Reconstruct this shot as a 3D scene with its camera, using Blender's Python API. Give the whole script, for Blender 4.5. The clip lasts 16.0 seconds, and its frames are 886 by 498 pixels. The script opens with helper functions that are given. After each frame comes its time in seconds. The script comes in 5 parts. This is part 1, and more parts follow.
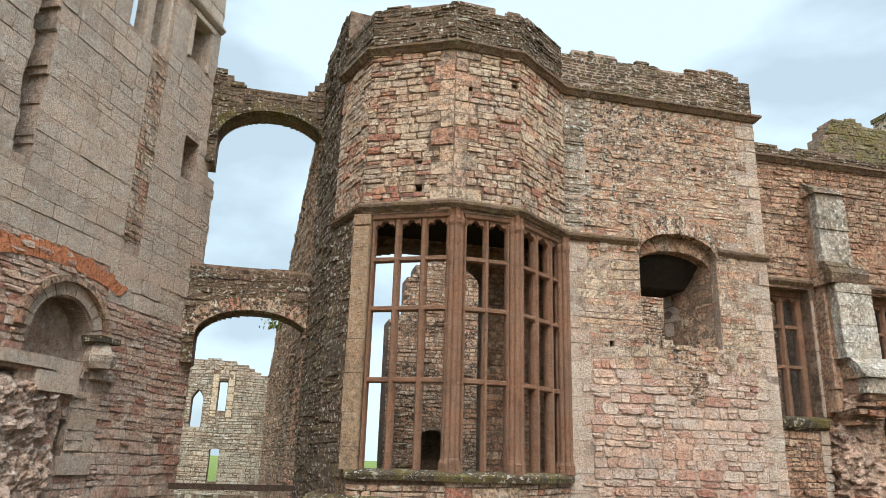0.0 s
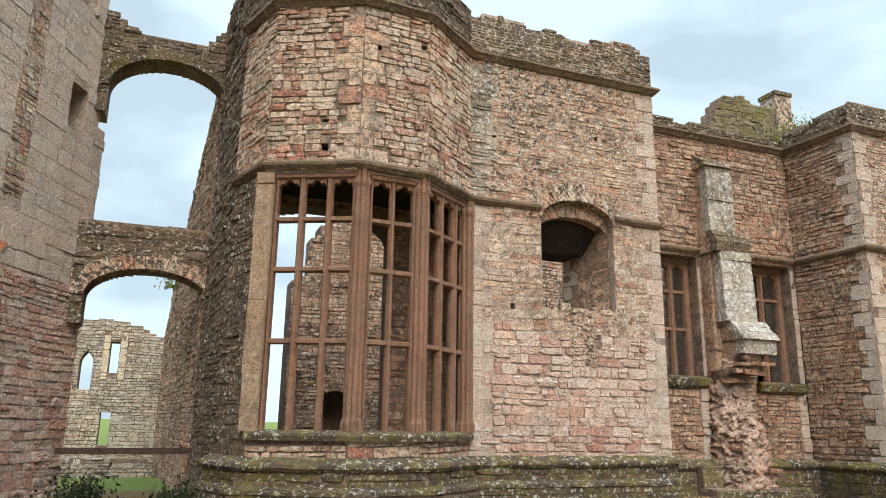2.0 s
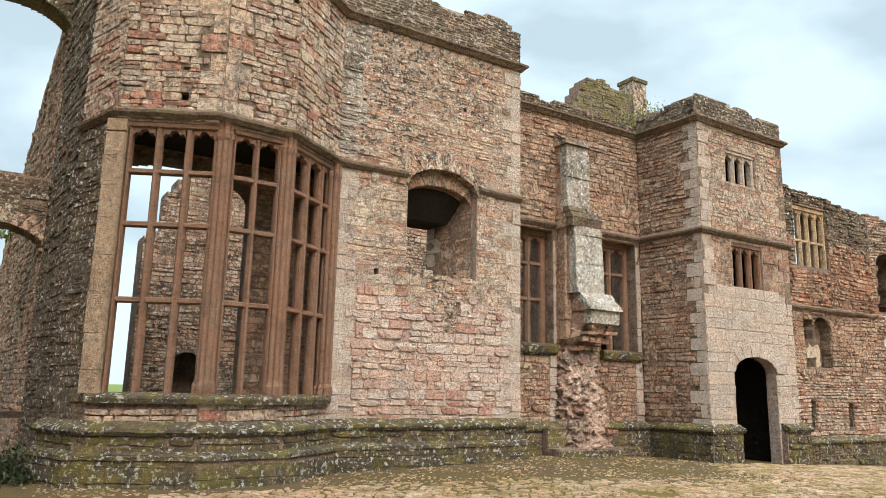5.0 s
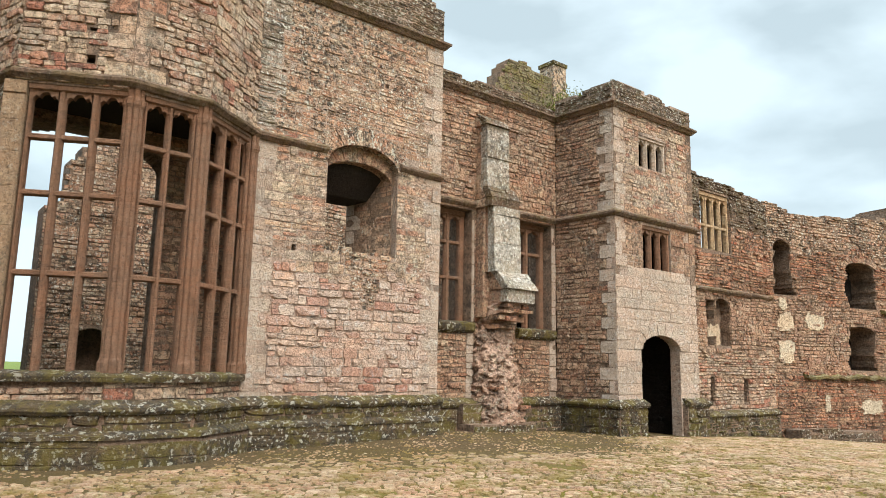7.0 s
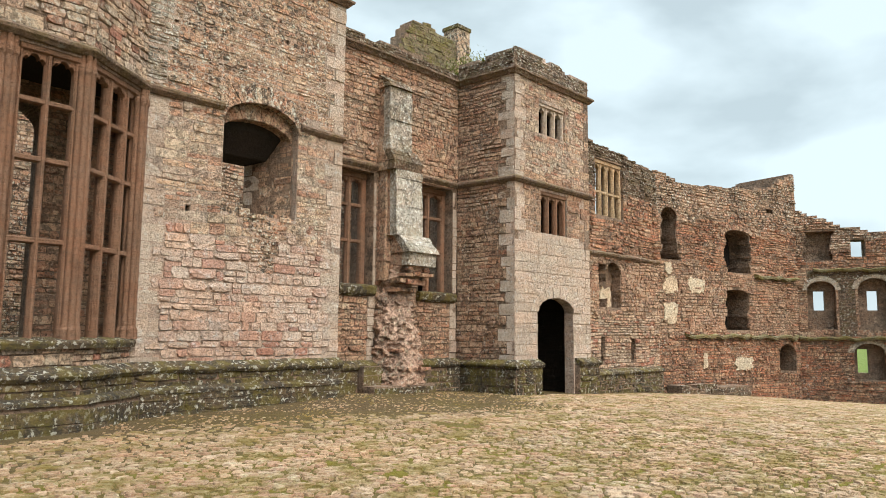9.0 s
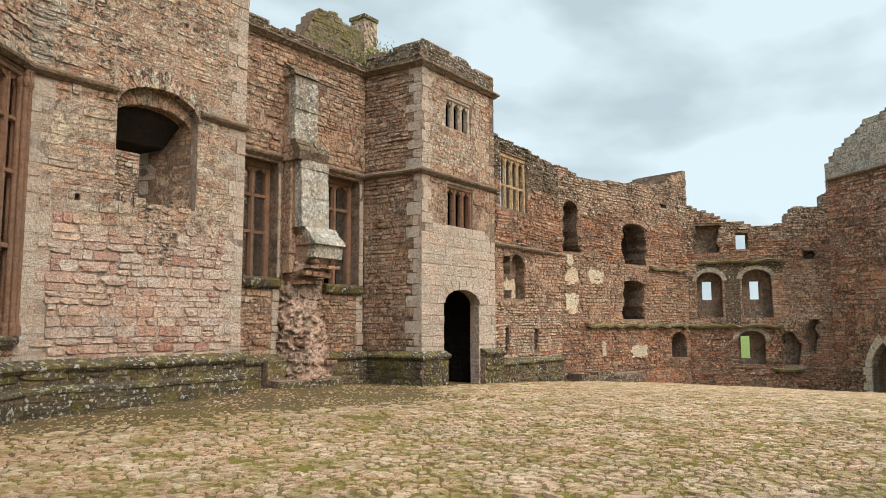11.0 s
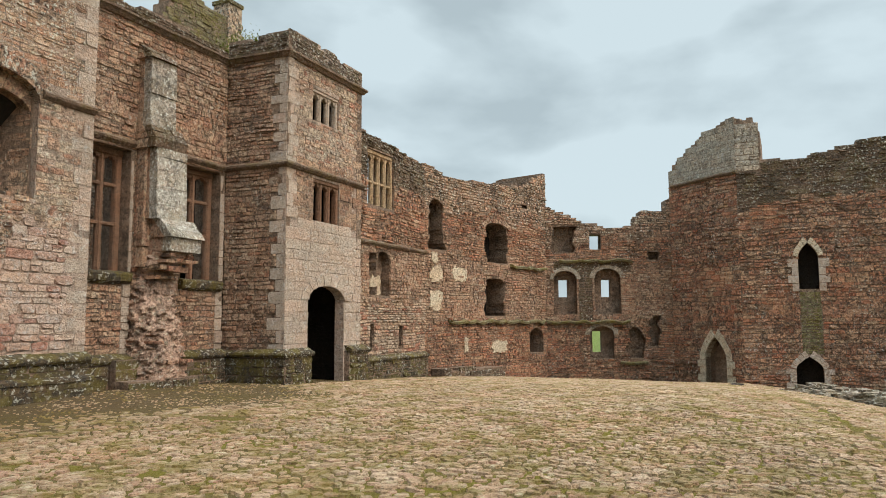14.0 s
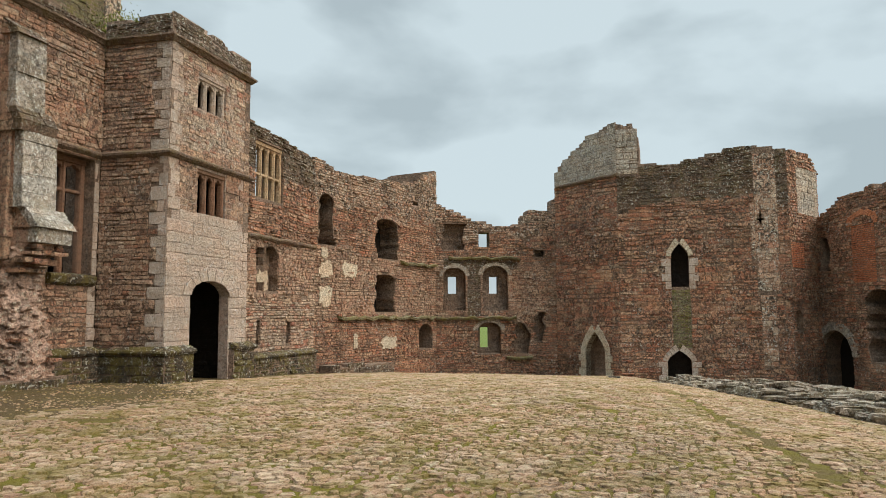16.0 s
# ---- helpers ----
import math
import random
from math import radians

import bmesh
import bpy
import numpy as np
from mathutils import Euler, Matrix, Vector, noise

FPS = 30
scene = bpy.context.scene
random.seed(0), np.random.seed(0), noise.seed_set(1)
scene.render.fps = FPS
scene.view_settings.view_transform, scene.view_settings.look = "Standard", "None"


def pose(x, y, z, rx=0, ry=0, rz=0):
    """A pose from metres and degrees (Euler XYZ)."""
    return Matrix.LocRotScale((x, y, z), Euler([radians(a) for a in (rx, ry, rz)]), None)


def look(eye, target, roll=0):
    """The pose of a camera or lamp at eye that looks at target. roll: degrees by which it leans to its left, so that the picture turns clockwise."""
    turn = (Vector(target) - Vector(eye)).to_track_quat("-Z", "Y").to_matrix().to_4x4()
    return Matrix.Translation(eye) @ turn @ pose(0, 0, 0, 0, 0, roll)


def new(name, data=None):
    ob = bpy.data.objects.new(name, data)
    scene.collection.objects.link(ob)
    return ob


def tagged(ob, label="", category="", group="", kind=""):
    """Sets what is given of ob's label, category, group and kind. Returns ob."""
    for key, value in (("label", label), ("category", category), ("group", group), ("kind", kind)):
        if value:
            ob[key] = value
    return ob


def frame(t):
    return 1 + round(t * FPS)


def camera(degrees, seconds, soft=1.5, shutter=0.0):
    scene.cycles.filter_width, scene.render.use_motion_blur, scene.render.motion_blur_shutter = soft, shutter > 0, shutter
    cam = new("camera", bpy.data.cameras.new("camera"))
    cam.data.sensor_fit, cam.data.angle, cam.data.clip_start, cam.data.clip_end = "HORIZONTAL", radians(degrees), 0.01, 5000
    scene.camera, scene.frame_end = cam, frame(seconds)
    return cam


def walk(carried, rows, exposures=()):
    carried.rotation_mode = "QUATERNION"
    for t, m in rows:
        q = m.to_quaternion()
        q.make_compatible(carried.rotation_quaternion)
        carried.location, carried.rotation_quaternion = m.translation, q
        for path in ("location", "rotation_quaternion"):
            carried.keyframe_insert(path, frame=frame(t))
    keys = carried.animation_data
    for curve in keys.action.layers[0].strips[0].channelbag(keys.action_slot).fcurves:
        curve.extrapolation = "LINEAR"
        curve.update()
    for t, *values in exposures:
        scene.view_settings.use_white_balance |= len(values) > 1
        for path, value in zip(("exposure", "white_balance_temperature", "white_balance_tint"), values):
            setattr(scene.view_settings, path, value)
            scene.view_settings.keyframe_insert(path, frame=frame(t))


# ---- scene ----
cam = camera(63.34, 16.0, soft=0.9)
EYE = 1.6
# seconds, yaw, pitch, roll: the camera turns where it stands
ROWS = [
    (0.0, -13.30, 16.48, 1.76),
    (0.5, -15.59, 16.25, 1.48),
    (1.0, -17.72, 15.69, 1.18),
    (1.5, -19.57, 14.78, 0.92),
    (2.0, -21.15, 13.64, 0.90),
    (2.5, -22.85, 12.54, 0.92),
    (3.0, -24.64, 11.73, 0.90),
    (3.5, -26.50, 11.49, 0.96),
    (4.0, -28.37, 11.51, 1.07),
    (4.5, -30.23, 11.47, 1.19),
    (5.0, -32.18, 11.06, 1.18),
    (7.5, -40.44, 8.73, 0.96),
    (8.0, -42.28, 7.65, 0.82),
    (8.5, -44.36, 6.88, 0.70),
    (9.0, -46.66, 6.61, 0.59),
    (11.5, -55.92, 5.89, -0.33),
    (12.0, -57.83, 5.81, -0.50),
    (12.5, -59.65, 5.76, -0.55),
    (13.0, -61.45, 5.71, -0.42),
    (13.5, -63.18, 5.70, -0.31),
    (14.0, -64.83, 5.71, -0.28),
    (14.5, -66.78, 5.71, -0.21),
    (15.0, -69.02, 5.65, -0.20),
    (15.5, -71.42, 5.50, -0.29),
    (16.0, -73.57, 5.36, -0.32),
]
walk(cam, [(t, pose(0, 0, EYE, 90 + pitch, 0, yaw) @ pose(0, 0, 0, 0, 0, roll)) for t, yaw, pitch, roll in ROWS],
     exposures=[(0.0, 1.15, 6350, 10), (2.0, 1.18, 6400, 10), (5.0, 1.18, 6500, 10), (8.5, 1.12, 6800, 10), (12.5, 0.82, 6780, 10), (16.0, 0.64, 6880, 11)])

# ---- world and light: an overcast sky ----
world = bpy.data.worlds.new("overcast_sky")
scene.world = world
world.use_nodes = True
wt = world.node_tree
wt.nodes.clear()


def wnode(kind, **settings):
    n = wt.nodes.new(kind)
    for key, value in settings.items():
        n.inputs[key].default_value = value
    return n


SUN_HIGH, SUN_TURN = 46.0, 188.0
sky = wt.nodes.new("ShaderNodeTexSky")
sky.sky_type = "NISHITA"
sky.sun_disc = False
sky.sun_elevation, sky.sun_rotation = radians(SUN_HIGH), radians(SUN_TURN)
sky.air_density, sky.dust_density = 1.0, 2.0
coords = wt.nodes.new("ShaderNodeTexCoord")
mapping = wt.nodes.new("ShaderNodeMapping")
mapping.inputs["Scale"].default_value = (1.0, 1.0, 2.2)
mapping.inputs["Location"].default_value = (0.3, 0.1, 0.0)
clouds = wnode("ShaderNodeTexNoise", Scale=2.9, Detail=6.0, Roughness=0.45, Distortion=0.1)
ramp = wt.nodes.new("ShaderNodeValToRGB")
ramp.color_ramp.elements[0].position, ramp.color_ramp.elements[0].color = 0.43, (2.75, 3.45, 3.85, 1)
ramp.color_ramp.elements[1].position, ramp.color_ramp.elements[1].color = 0.56, (3.95, 4.85, 5.35, 1)
blend = wt.nodes.new("ShaderNodeMixRGB")
blend.inputs["Fac"].default_value = 0.93
back = wnode("ShaderNodeBackground", Strength=0.1)
wout = wt.nodes.new("ShaderNodeOutputWorld")
wt.links.new(coords.outputs["Generated"], mapping.inputs["Vector"])
wt.links.new(mapping.outputs["Vector"], clouds.inputs["Vector"])
wt.links.new(clouds.outputs["Fac"], ramp.inputs["Fac"])
wt.links.new(sky.outputs["Color"], blend.inputs["Color1"])
wt.links.new(ramp.outputs["Color"], blend.inputs["Color2"])
# an overcast sky grows brighter towards the zenith
up = wt.nodes.new("ShaderNodeSeparateXYZ")
wt.links.new(coords.outputs["Generated"], up.inputs[0])
rise = wt.nodes.new("ShaderNodeMapRange")
rise.interpolation_type = "SMOOTHSTEP"
for key, value in (("From Min", 0.58), ("From Max", 1.0), ("To Min", 1.0), ("To Max", 6.2)):
    rise.inputs[key].default_value = value
wt.links.new(up.outputs["Z"], rise.inputs["Value"])
brighter = wt.nodes.new("ShaderNodeVectorMath")
brighter.operation = "SCALE"
wt.links.new(blend.outputs["Color"], brighter.inputs[0])
wt.links.new(rise.outputs["Result"], brighter.inputs["Scale"])
wt.links.new(brighter.outputs[0], back.inputs["Color"])
wt.links.new(back.outputs["Background"], wout.inputs["Surface"])

sun = new("sun", bpy.data.lights.new("sun", "SUN"))
sun.data.energy, sun.data.angle, sun.data.color = 2.1, radians(45), (1.0, 0.915, 0.79)
turn_rad, high_rad = radians(SUN_TURN), radians(SUN_HIGH)
sun_from = Vector((math.sin(turn_rad) * math.cos(high_rad), math.cos(turn_rad) * math.cos(high_rad), math.sin(high_rad)))
sun.matrix_world = look(sun_from * 60, (0, 0, 0))

# ---- materials ----


def material(name, roughness=0.9):
    m = bpy.data.materials.new(name)
    m.use_nodes = True
    b = m.node_tree.nodes["Principled BSDF"]
    b.inputs["Roughness"].default_value = roughness
    b.inputs["Specular IOR Level"].default_value = 0.25
    return m, m.node_tree, b


def mixed(nt, fac, a, b, mode="MIX"):
    n = nt.nodes.new("ShaderNodeMixRGB")
    n.blend_type = mode
    for slot, value in (("Fac", fac), ("Color1", a), ("Color2", b)):
        if isinstance(value, (int, float)):
            n.inputs[slot].default_value = value
        elif isinstance(value, tuple):
            n.inputs[slot].default_value = (*value[:3], 1)
        else:
            nt.links.new(value, n.inputs[slot])
    return n.outputs["Color"]


def noisy(nt, vector, scale, detail=4.0, rough=0.6, lo=0.4, hi=0.6):
    n = nt.nodes.new("ShaderNodeTexNoise")
    n.inputs["Scale"].default_value, n.inputs["Detail"].default_value, n.inputs["Roughness"].default_value = scale, detail, rough
    nt.links.new(vector, n.inputs["Vector"])
    r = nt.nodes.new("ShaderNodeMapRange")
    r.inputs["From Min"].default_value, r.inputs["From Max"].default_value = lo, hi
    nt.links.new(n.outputs["Fac"], r.inputs["Value"])
    return r.outputs["Result"]


def times_value(nt, a, k):
    n = nt.nodes.new("ShaderNodeMath")
    n.operation = "MULTIPLY"
    nt.links.new(a, n.inputs[0])
    if isinstance(k, (int, float)):
        n.inputs[1].default_value = k
    else:
        nt.links.new(k, n.inputs[1])
    return n.outputs[0]


def stone(name, palette, lichen=0.25, dark=0.35, moss=0.0, pieces=False, seed=0.0, contrast=1.0, crust=0.4, blush=(1.05, 0.9, 0.81), lichen_colour=(0.62, 0.6, 0.52), stain=(0.042, 0.032, 0.025)):
    """Weathered sandstone: each block takes a colour of the palette; grain, painted pit shade, lichen spots, dark
    weather stains and moss over all.
    """
    palette = [(min(0.8, 1.5 * c[0]), min(0.72, 1.46 * c[1]), min(0.66, 1.45 * c[2])) for c in palette]  # fresh stone under the grain and stains
    m, nt, b = material(name)
    geo = nt.nodes.new("ShaderNodeNewGeometry")
    shift = nt.nodes.new("ShaderNodeVectorMath")
    shift.inputs[1].default_value = (seed, seed * 1.7, seed * 0.6)
    nt.links.new(geo.outputs["Position"], shift.inputs[0])
    pos = shift.outputs[0]
    pick = nt.nodes.new("ShaderNodeValToRGB")
    pick.color_ramp.interpolation = "LINEAR"
    els = pick.color_ramp.elements
    while len(els) < len(palette):
        els.new(0.5)
    for i, c in enumerate(palette):
        els[i].position, els[i].color = i / (len(palette) - 1), (*c, 1)
    if pieces:
        info = nt.nodes.new("ShaderNodeObjectInfo")
        nt.links.new(info.outputs["Random"], pick.inputs["Fac"])
    else:
        nt.links.new(geo.outputs["Random Per Island"], pick.inputs["Fac"])
    col = pick.outputs["Color"]
    broad = noisy(nt, pos, 0.45, 4, 0.65, 0.36, 0.66)
    col = mixed(nt, times_value(nt, broad, 0.45), col, tuple(0.62 * sum(p[i] for p in palette) / len(palette) for i in range(3)))
    # beds of redder sandstone come and go along the wall
    bed = nt.nodes.new("ShaderNodeVectorMath")
    bed.operation = "MULTIPLY"
    bed.inputs[1].default_value = (1.0, 1.0, 2.4)
    nt.links.new(pos, bed.inputs[0])
    col = mixed(nt, times_value(nt, noisy(nt, bed.outputs[0], 0.8, 5, 0.7, 0.44, 0.6), 0.75), col, mixed(nt, 1.0, col, blush, "MULTIPLY"))
    mid = noisy(nt, pos, 5.0, 5, 0.65, 0.3, 0.75)
    col = mixed(nt, times_value(nt, mid, 0.42 * contrast), col, mixed(nt, 1.0, col, (0.5, 0.45, 0.42), "MULTIPLY"))
    # Scattered dark spots put the shade of pits and crevices into the colour.
    pit_shade = noisy(nt, pos, 15.0, 6, 0.75, 0.48, 0.66)
    col = mixed(nt, times_value(nt, pit_shade, 0.62 * contrast), col, mixed(nt, 1.0, col, (0.26, 0.23, 0.21), "MULTIPLY"))
    worn = noisy(nt, pos, 7.0, 5, 0.7, 0.54, 0.7)
    col = mixed(nt, times_value(nt, worn, 0.6 if lichen else 0.0), col, tuple(min(0.66, 1.6 * sum(p[i] for p in palette) / len(palette)) for i in range(3)))
    squash = nt.nodes.new("ShaderNodeVectorMath")
    squash.operation = "MULTIPLY"
    squash.inputs[1].default_value = (2.6, 2.6, 0.3)
    nt.links.new(pos, squash.inputs[0])
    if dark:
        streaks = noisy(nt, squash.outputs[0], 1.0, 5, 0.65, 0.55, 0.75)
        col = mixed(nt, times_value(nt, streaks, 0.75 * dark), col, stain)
    fine = noisy(nt, pos, 45.0, 4, 0.7, 0.3, 0.7)
    col = mixed(nt, times_value(nt, fine, 0.25), col, mixed(nt, 1.0, col, (0.55, 0.53, 0.5), "MULTIPLY"))
    if lichen:
        specks = noisy(nt, pos, 32.0, 3, 0.6, 0.64, 0.69)
        col = mixed(nt, times_value(nt, specks, 0.35), col, (0.6, 0.56, 0.49))
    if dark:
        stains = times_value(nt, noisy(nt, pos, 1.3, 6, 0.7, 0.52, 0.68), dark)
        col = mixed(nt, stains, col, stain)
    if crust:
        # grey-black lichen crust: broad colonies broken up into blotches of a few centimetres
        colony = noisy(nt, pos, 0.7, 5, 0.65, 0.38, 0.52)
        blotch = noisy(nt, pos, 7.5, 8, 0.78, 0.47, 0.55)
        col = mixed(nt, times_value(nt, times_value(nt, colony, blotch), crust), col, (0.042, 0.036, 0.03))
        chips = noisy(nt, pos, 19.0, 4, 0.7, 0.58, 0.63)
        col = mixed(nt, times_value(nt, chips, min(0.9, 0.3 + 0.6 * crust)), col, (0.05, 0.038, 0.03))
    if lichen:
        many = lichen > 0.6
        where = times_value(nt, noisy(nt, pos, 0.9, 2, 0.5, 0.3 if many else 0.45, 0.5 if many else 0.62), noisy(nt, pos, 12.0 if many else 10.0, 4, 0.65, 0.56, 0.6 if many else 0.62))
        col = mixed(nt, times_value(nt, where, lichen), col, lichen_colour)
    if moss:
        green = times_value(nt, noisy(nt, pos, 2.0, 7, 0.75, 0.47, 0.58), moss)
        col = mixed(nt, green, col, (0.17, 0.132, 0.016))
    nt.links.new(col, b.inputs["Base Color"])
    bump = nt.nodes.new("ShaderNodeBump")
    bump.inputs["Strength"].default_value, bump.inputs["Distance"].default_value = 1.0, 0.075
    height = nt.nodes.new("ShaderNodeMath")
    height.operation = "ADD"
    nt.links.new(noisy(nt, pos, 14.0, 6, 0.7, 0.0, 1.0), height.inputs[0])
    nt.links.new(times_value(nt, fine, 0.25), height.inputs[1])
    nt.links.new(height.outputs[0], bump.inputs["Height"])
    nt.links.new(bump.outputs["Normal"], b.inputs["Normal"])
    return m


PINK = [(0.33, 0.135, 0.095), (0.43, 0.24, 0.165), (0.51, 0.37, 0.265), (0.49, 0.39, 0.285), (0.55, 0.43, 0.32), (0.46, 0.38, 0.31), (0.37, 0.24, 0.175)]
GREY = [(0.385, 0.325, 0.265), (0.43, 0.36, 0.295), (0.36, 0.295, 0.24), (0.45, 0.38, 0.315), (0.42, 0.33, 0.27)]
WARM = [(0.33, 0.165, 0.108), (0.40, 0.26, 0.175), (0.45, 0.335, 0.24), (0.375, 0.235, 0.162), (0.3, 0.178, 0.125), (0.43, 0.3, 0.21)]
RED = [(0.32, 0.125, 0.075), (0.42, 0.21, 0.128), (0.30, 0.135, 0.085), (0.47, 0.33, 0.22), (0.22, 0.128, 0.085), (0.48, 0.28, 0.175), (0.37, 0.19, 0.122)]
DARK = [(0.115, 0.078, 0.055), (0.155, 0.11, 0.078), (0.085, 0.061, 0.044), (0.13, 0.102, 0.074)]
PALE = [(0.42, 0.38, 0.31), (0.36, 0.33, 0.275), (0.46, 0.41, 0.33)]
# Near-black that puts the shade of dim interiors into the stone's colour.
SHADE_BLACK = [(0.018, 0.014, 0.011), (0.025, 0.02, 0.016), (0.014, 0.011, 0.009)]
AGED = [(0.47, 0.35, 0.25), (0.43, 0.255, 0.17), (0.53, 0.41, 0.30), (0.36, 0.26, 0.185), (0.45, 0.235, 0.155)]
ROSE = [(0.51, 0.385, 0.31), (0.46, 0.34, 0.275), (0.36, 0.18, 0.135), (0.55, 0.43, 0.35), (0.43, 0.34, 0.285), (0.51, 0.415, 0.345)]
LICHEN = [(0.46, 0.44, 0.39), (0.42, 0.39, 0.34), (0.36, 0.31, 0.25)]
M = {}
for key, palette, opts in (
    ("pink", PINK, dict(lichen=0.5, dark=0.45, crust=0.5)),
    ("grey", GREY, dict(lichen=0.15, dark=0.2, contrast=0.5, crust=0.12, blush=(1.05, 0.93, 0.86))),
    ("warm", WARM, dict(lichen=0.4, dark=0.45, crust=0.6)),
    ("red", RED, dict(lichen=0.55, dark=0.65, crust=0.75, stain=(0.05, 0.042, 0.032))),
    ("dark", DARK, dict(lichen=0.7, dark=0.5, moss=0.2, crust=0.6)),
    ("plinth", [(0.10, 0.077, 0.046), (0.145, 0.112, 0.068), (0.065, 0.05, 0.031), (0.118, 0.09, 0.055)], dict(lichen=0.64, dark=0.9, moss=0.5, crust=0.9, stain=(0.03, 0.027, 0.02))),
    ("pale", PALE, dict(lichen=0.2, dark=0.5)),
    ("shade_black", SHADE_BLACK, dict(lichen=0.0, dark=0.3, crust=0.0, stain=(0.012, 0.01, 0.008))),
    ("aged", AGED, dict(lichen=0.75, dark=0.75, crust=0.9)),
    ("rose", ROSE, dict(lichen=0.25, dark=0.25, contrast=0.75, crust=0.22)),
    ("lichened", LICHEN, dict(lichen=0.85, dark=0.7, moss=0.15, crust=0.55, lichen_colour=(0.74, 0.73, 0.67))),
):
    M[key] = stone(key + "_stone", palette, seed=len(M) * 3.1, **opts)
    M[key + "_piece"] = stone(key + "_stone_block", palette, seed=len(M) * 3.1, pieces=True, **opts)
M["mortar"] = stone("lime_mortar_rubble", [(0.2, 0.145, 0.107), (0.26, 0.19, 0.142)], lichen=0.1, dark=0.85, seed=9, stain=(0.085, 0.062, 0.045))
M["lime"] = stone("pale_lime_mortar", [(0.37, 0.29, 0.235), (0.41, 0.325, 0.27)], crust=0.12, lichen=0.1, dark=0.6, seed=14)
M["buff"] = stone("buff_dressed_stone", [(0.42, 0.31, 0.195), (0.47, 0.35, 0.225)], crust=0.12, lichen=0.0, dark=0.3, seed=15)
M["pier"] = stone("brown_dressed_stone", [(0.25, 0.175, 0.115), (0.3, 0.215, 0.14), (0.22, 0.16, 0.11)], crust=0.3, lichen=0.2, dark=0.4, contrast=0.6, seed=41)
M["trim"] = stone("dressed_red_sandstone", [(0.20, 0.118, 0.076), (0.245, 0.155, 0.10), (0.185, 0.102, 0.067), (0.25, 0.168, 0.108)], crust=0.12, lichen=0.0, dark=0.35, contrast=0.45, seed=5)
M["string"] = stone("weathered_string_course", [(0.14, 0.10, 0.075), (0.19, 0.13, 0.095), (0.16, 0.125, 0.09)], lichen=0.3, dark=0.5, moss=0.25, seed=7)
M["heap"] = stone("broken_red_core", [(0.40, 0.265, 0.198), (0.44, 0.31, 0.24)], lichen=0.4, dark=0.7, contrast=0.9, seed=17)
M["wood"] = stone("dark_weathered_timber", [(0.05, 0.036, 0.028), (0.065, 0.045, 0.033)], crust=0.12, lichen=0.0, dark=0.2, seed=3)
M["plaster"] = stone("old_lime_plaster", [(0.52, 0.45, 0.34), (0.55, 0.48, 0.37)], crust=0.12, lichen=0.0, dark=0.3, seed=4)
M["brick"] = stone("orange_brick", [(0.45, 0.16, 0.08), (0.52, 0.22, 0.11), (0.38, 0.13, 0.07)], crust=0.12, lichen=0.0, dark=0.2, seed=8)

# ---- helpers for masonry ----
rng = random.Random(7)


def link_mesh(name, verts, faces, mat, parent=None, smooth=False):
    me = bpy.data.meshes.new(name)
    me.from_pydata(verts, [], faces)
    me.materials.append(mat)
    if smooth:
        me.shade_smooth()
    ob = new(name, me)
    if parent is not None:
        ob.parent = parent
    return ob


class Frame:
    """A wall's own axes: u along it from p0 to p1, w into it, z up."""

    def __init__(self, p0, p1):
        self.p0 = Vector((p0[0], p0[1]))
        d = Vector((p1[0], p1[1])) - self.p0
        self.length = d.length
        self.u = d.normalized()
        self.w = Vector((-self.u.y, self.u.x))

    def at(self, u, w, z):
        p = self.p0 + self.u * u + self.w * w
        return (p.x, p.y, z)

    def matrix(self, u, w, z):
        x, y, _ = self.at(u, w, z)
        return Matrix(((self.u.x, self.w.x, 0, x), (self.u.y, self.w.y, 0, y), (0, 0, 1, z), (0, 0, 0, 1)))


def opening(u0, u1, z0, z1, rise=0.0, power=2.0, rough=0.0):
    """A hole: straight sides from z0 to z1, and an arch of that rise above (power 1.5: pointed)."""

    def span(z):
        if z0 <= z <= z1:
            if rough:
                return (u0 + rough * noise.noise(Vector((z * 2.6, u0, 1.0))), u1 + rough * noise.noise(Vector((z * 2.6, u1, 9.0))))
            return (u0, u1)
        if rise and z1 < z < z1 + rise:
            f = 1 - ((z - z1) / rise) ** (power)
            half = (u1 - u0) / 2 * max(0.0, f) ** 0.5 if power >= 2 else (u1 - u0) / 2 * (1 - ((z - z1) / rise) ** 1.6)
            mid = (u0 + u1) / 2
            return (mid - half, mid + half)
        return None

    span.zone = (z1, z1 + rise)
    span.box = (u0, u1, z0, z1 + rise)
    return span


def free_spans(length, holes, z):
    spans = [(0.0, length)]
    for h in holes:
        s = h(z)
        if s:
            spans = [p for a, b in spans for p in ((a, min(b, s[0])), (max(a, s[1]), b)) if p[1] - p[0] > 0.03]
    return spans


def box_into(verts, faces, corners):
    """Eight corners: the lower four counter-clockwise seen from above, then the upper four."""
    n = len(verts)
    verts += corners
    faces += [tuple(n + i for i in f) for f in ((0, 3, 2, 1), (4, 5, 6, 7), (0, 1, 5, 4), (1, 2, 6, 5), (2, 3, 7, 6), (3, 0, 4, 7))]


def ragged(base, amount, scale=0.9, seed=0.0, slope=0.0):
    def top(u):
        return base + slope * u + amount * noise.noise(Vector((u * scale, seed, 3.3))) + 0.35 * amount * noise.noise(Vector((u * 3.7, seed, 8.1)))

    return top


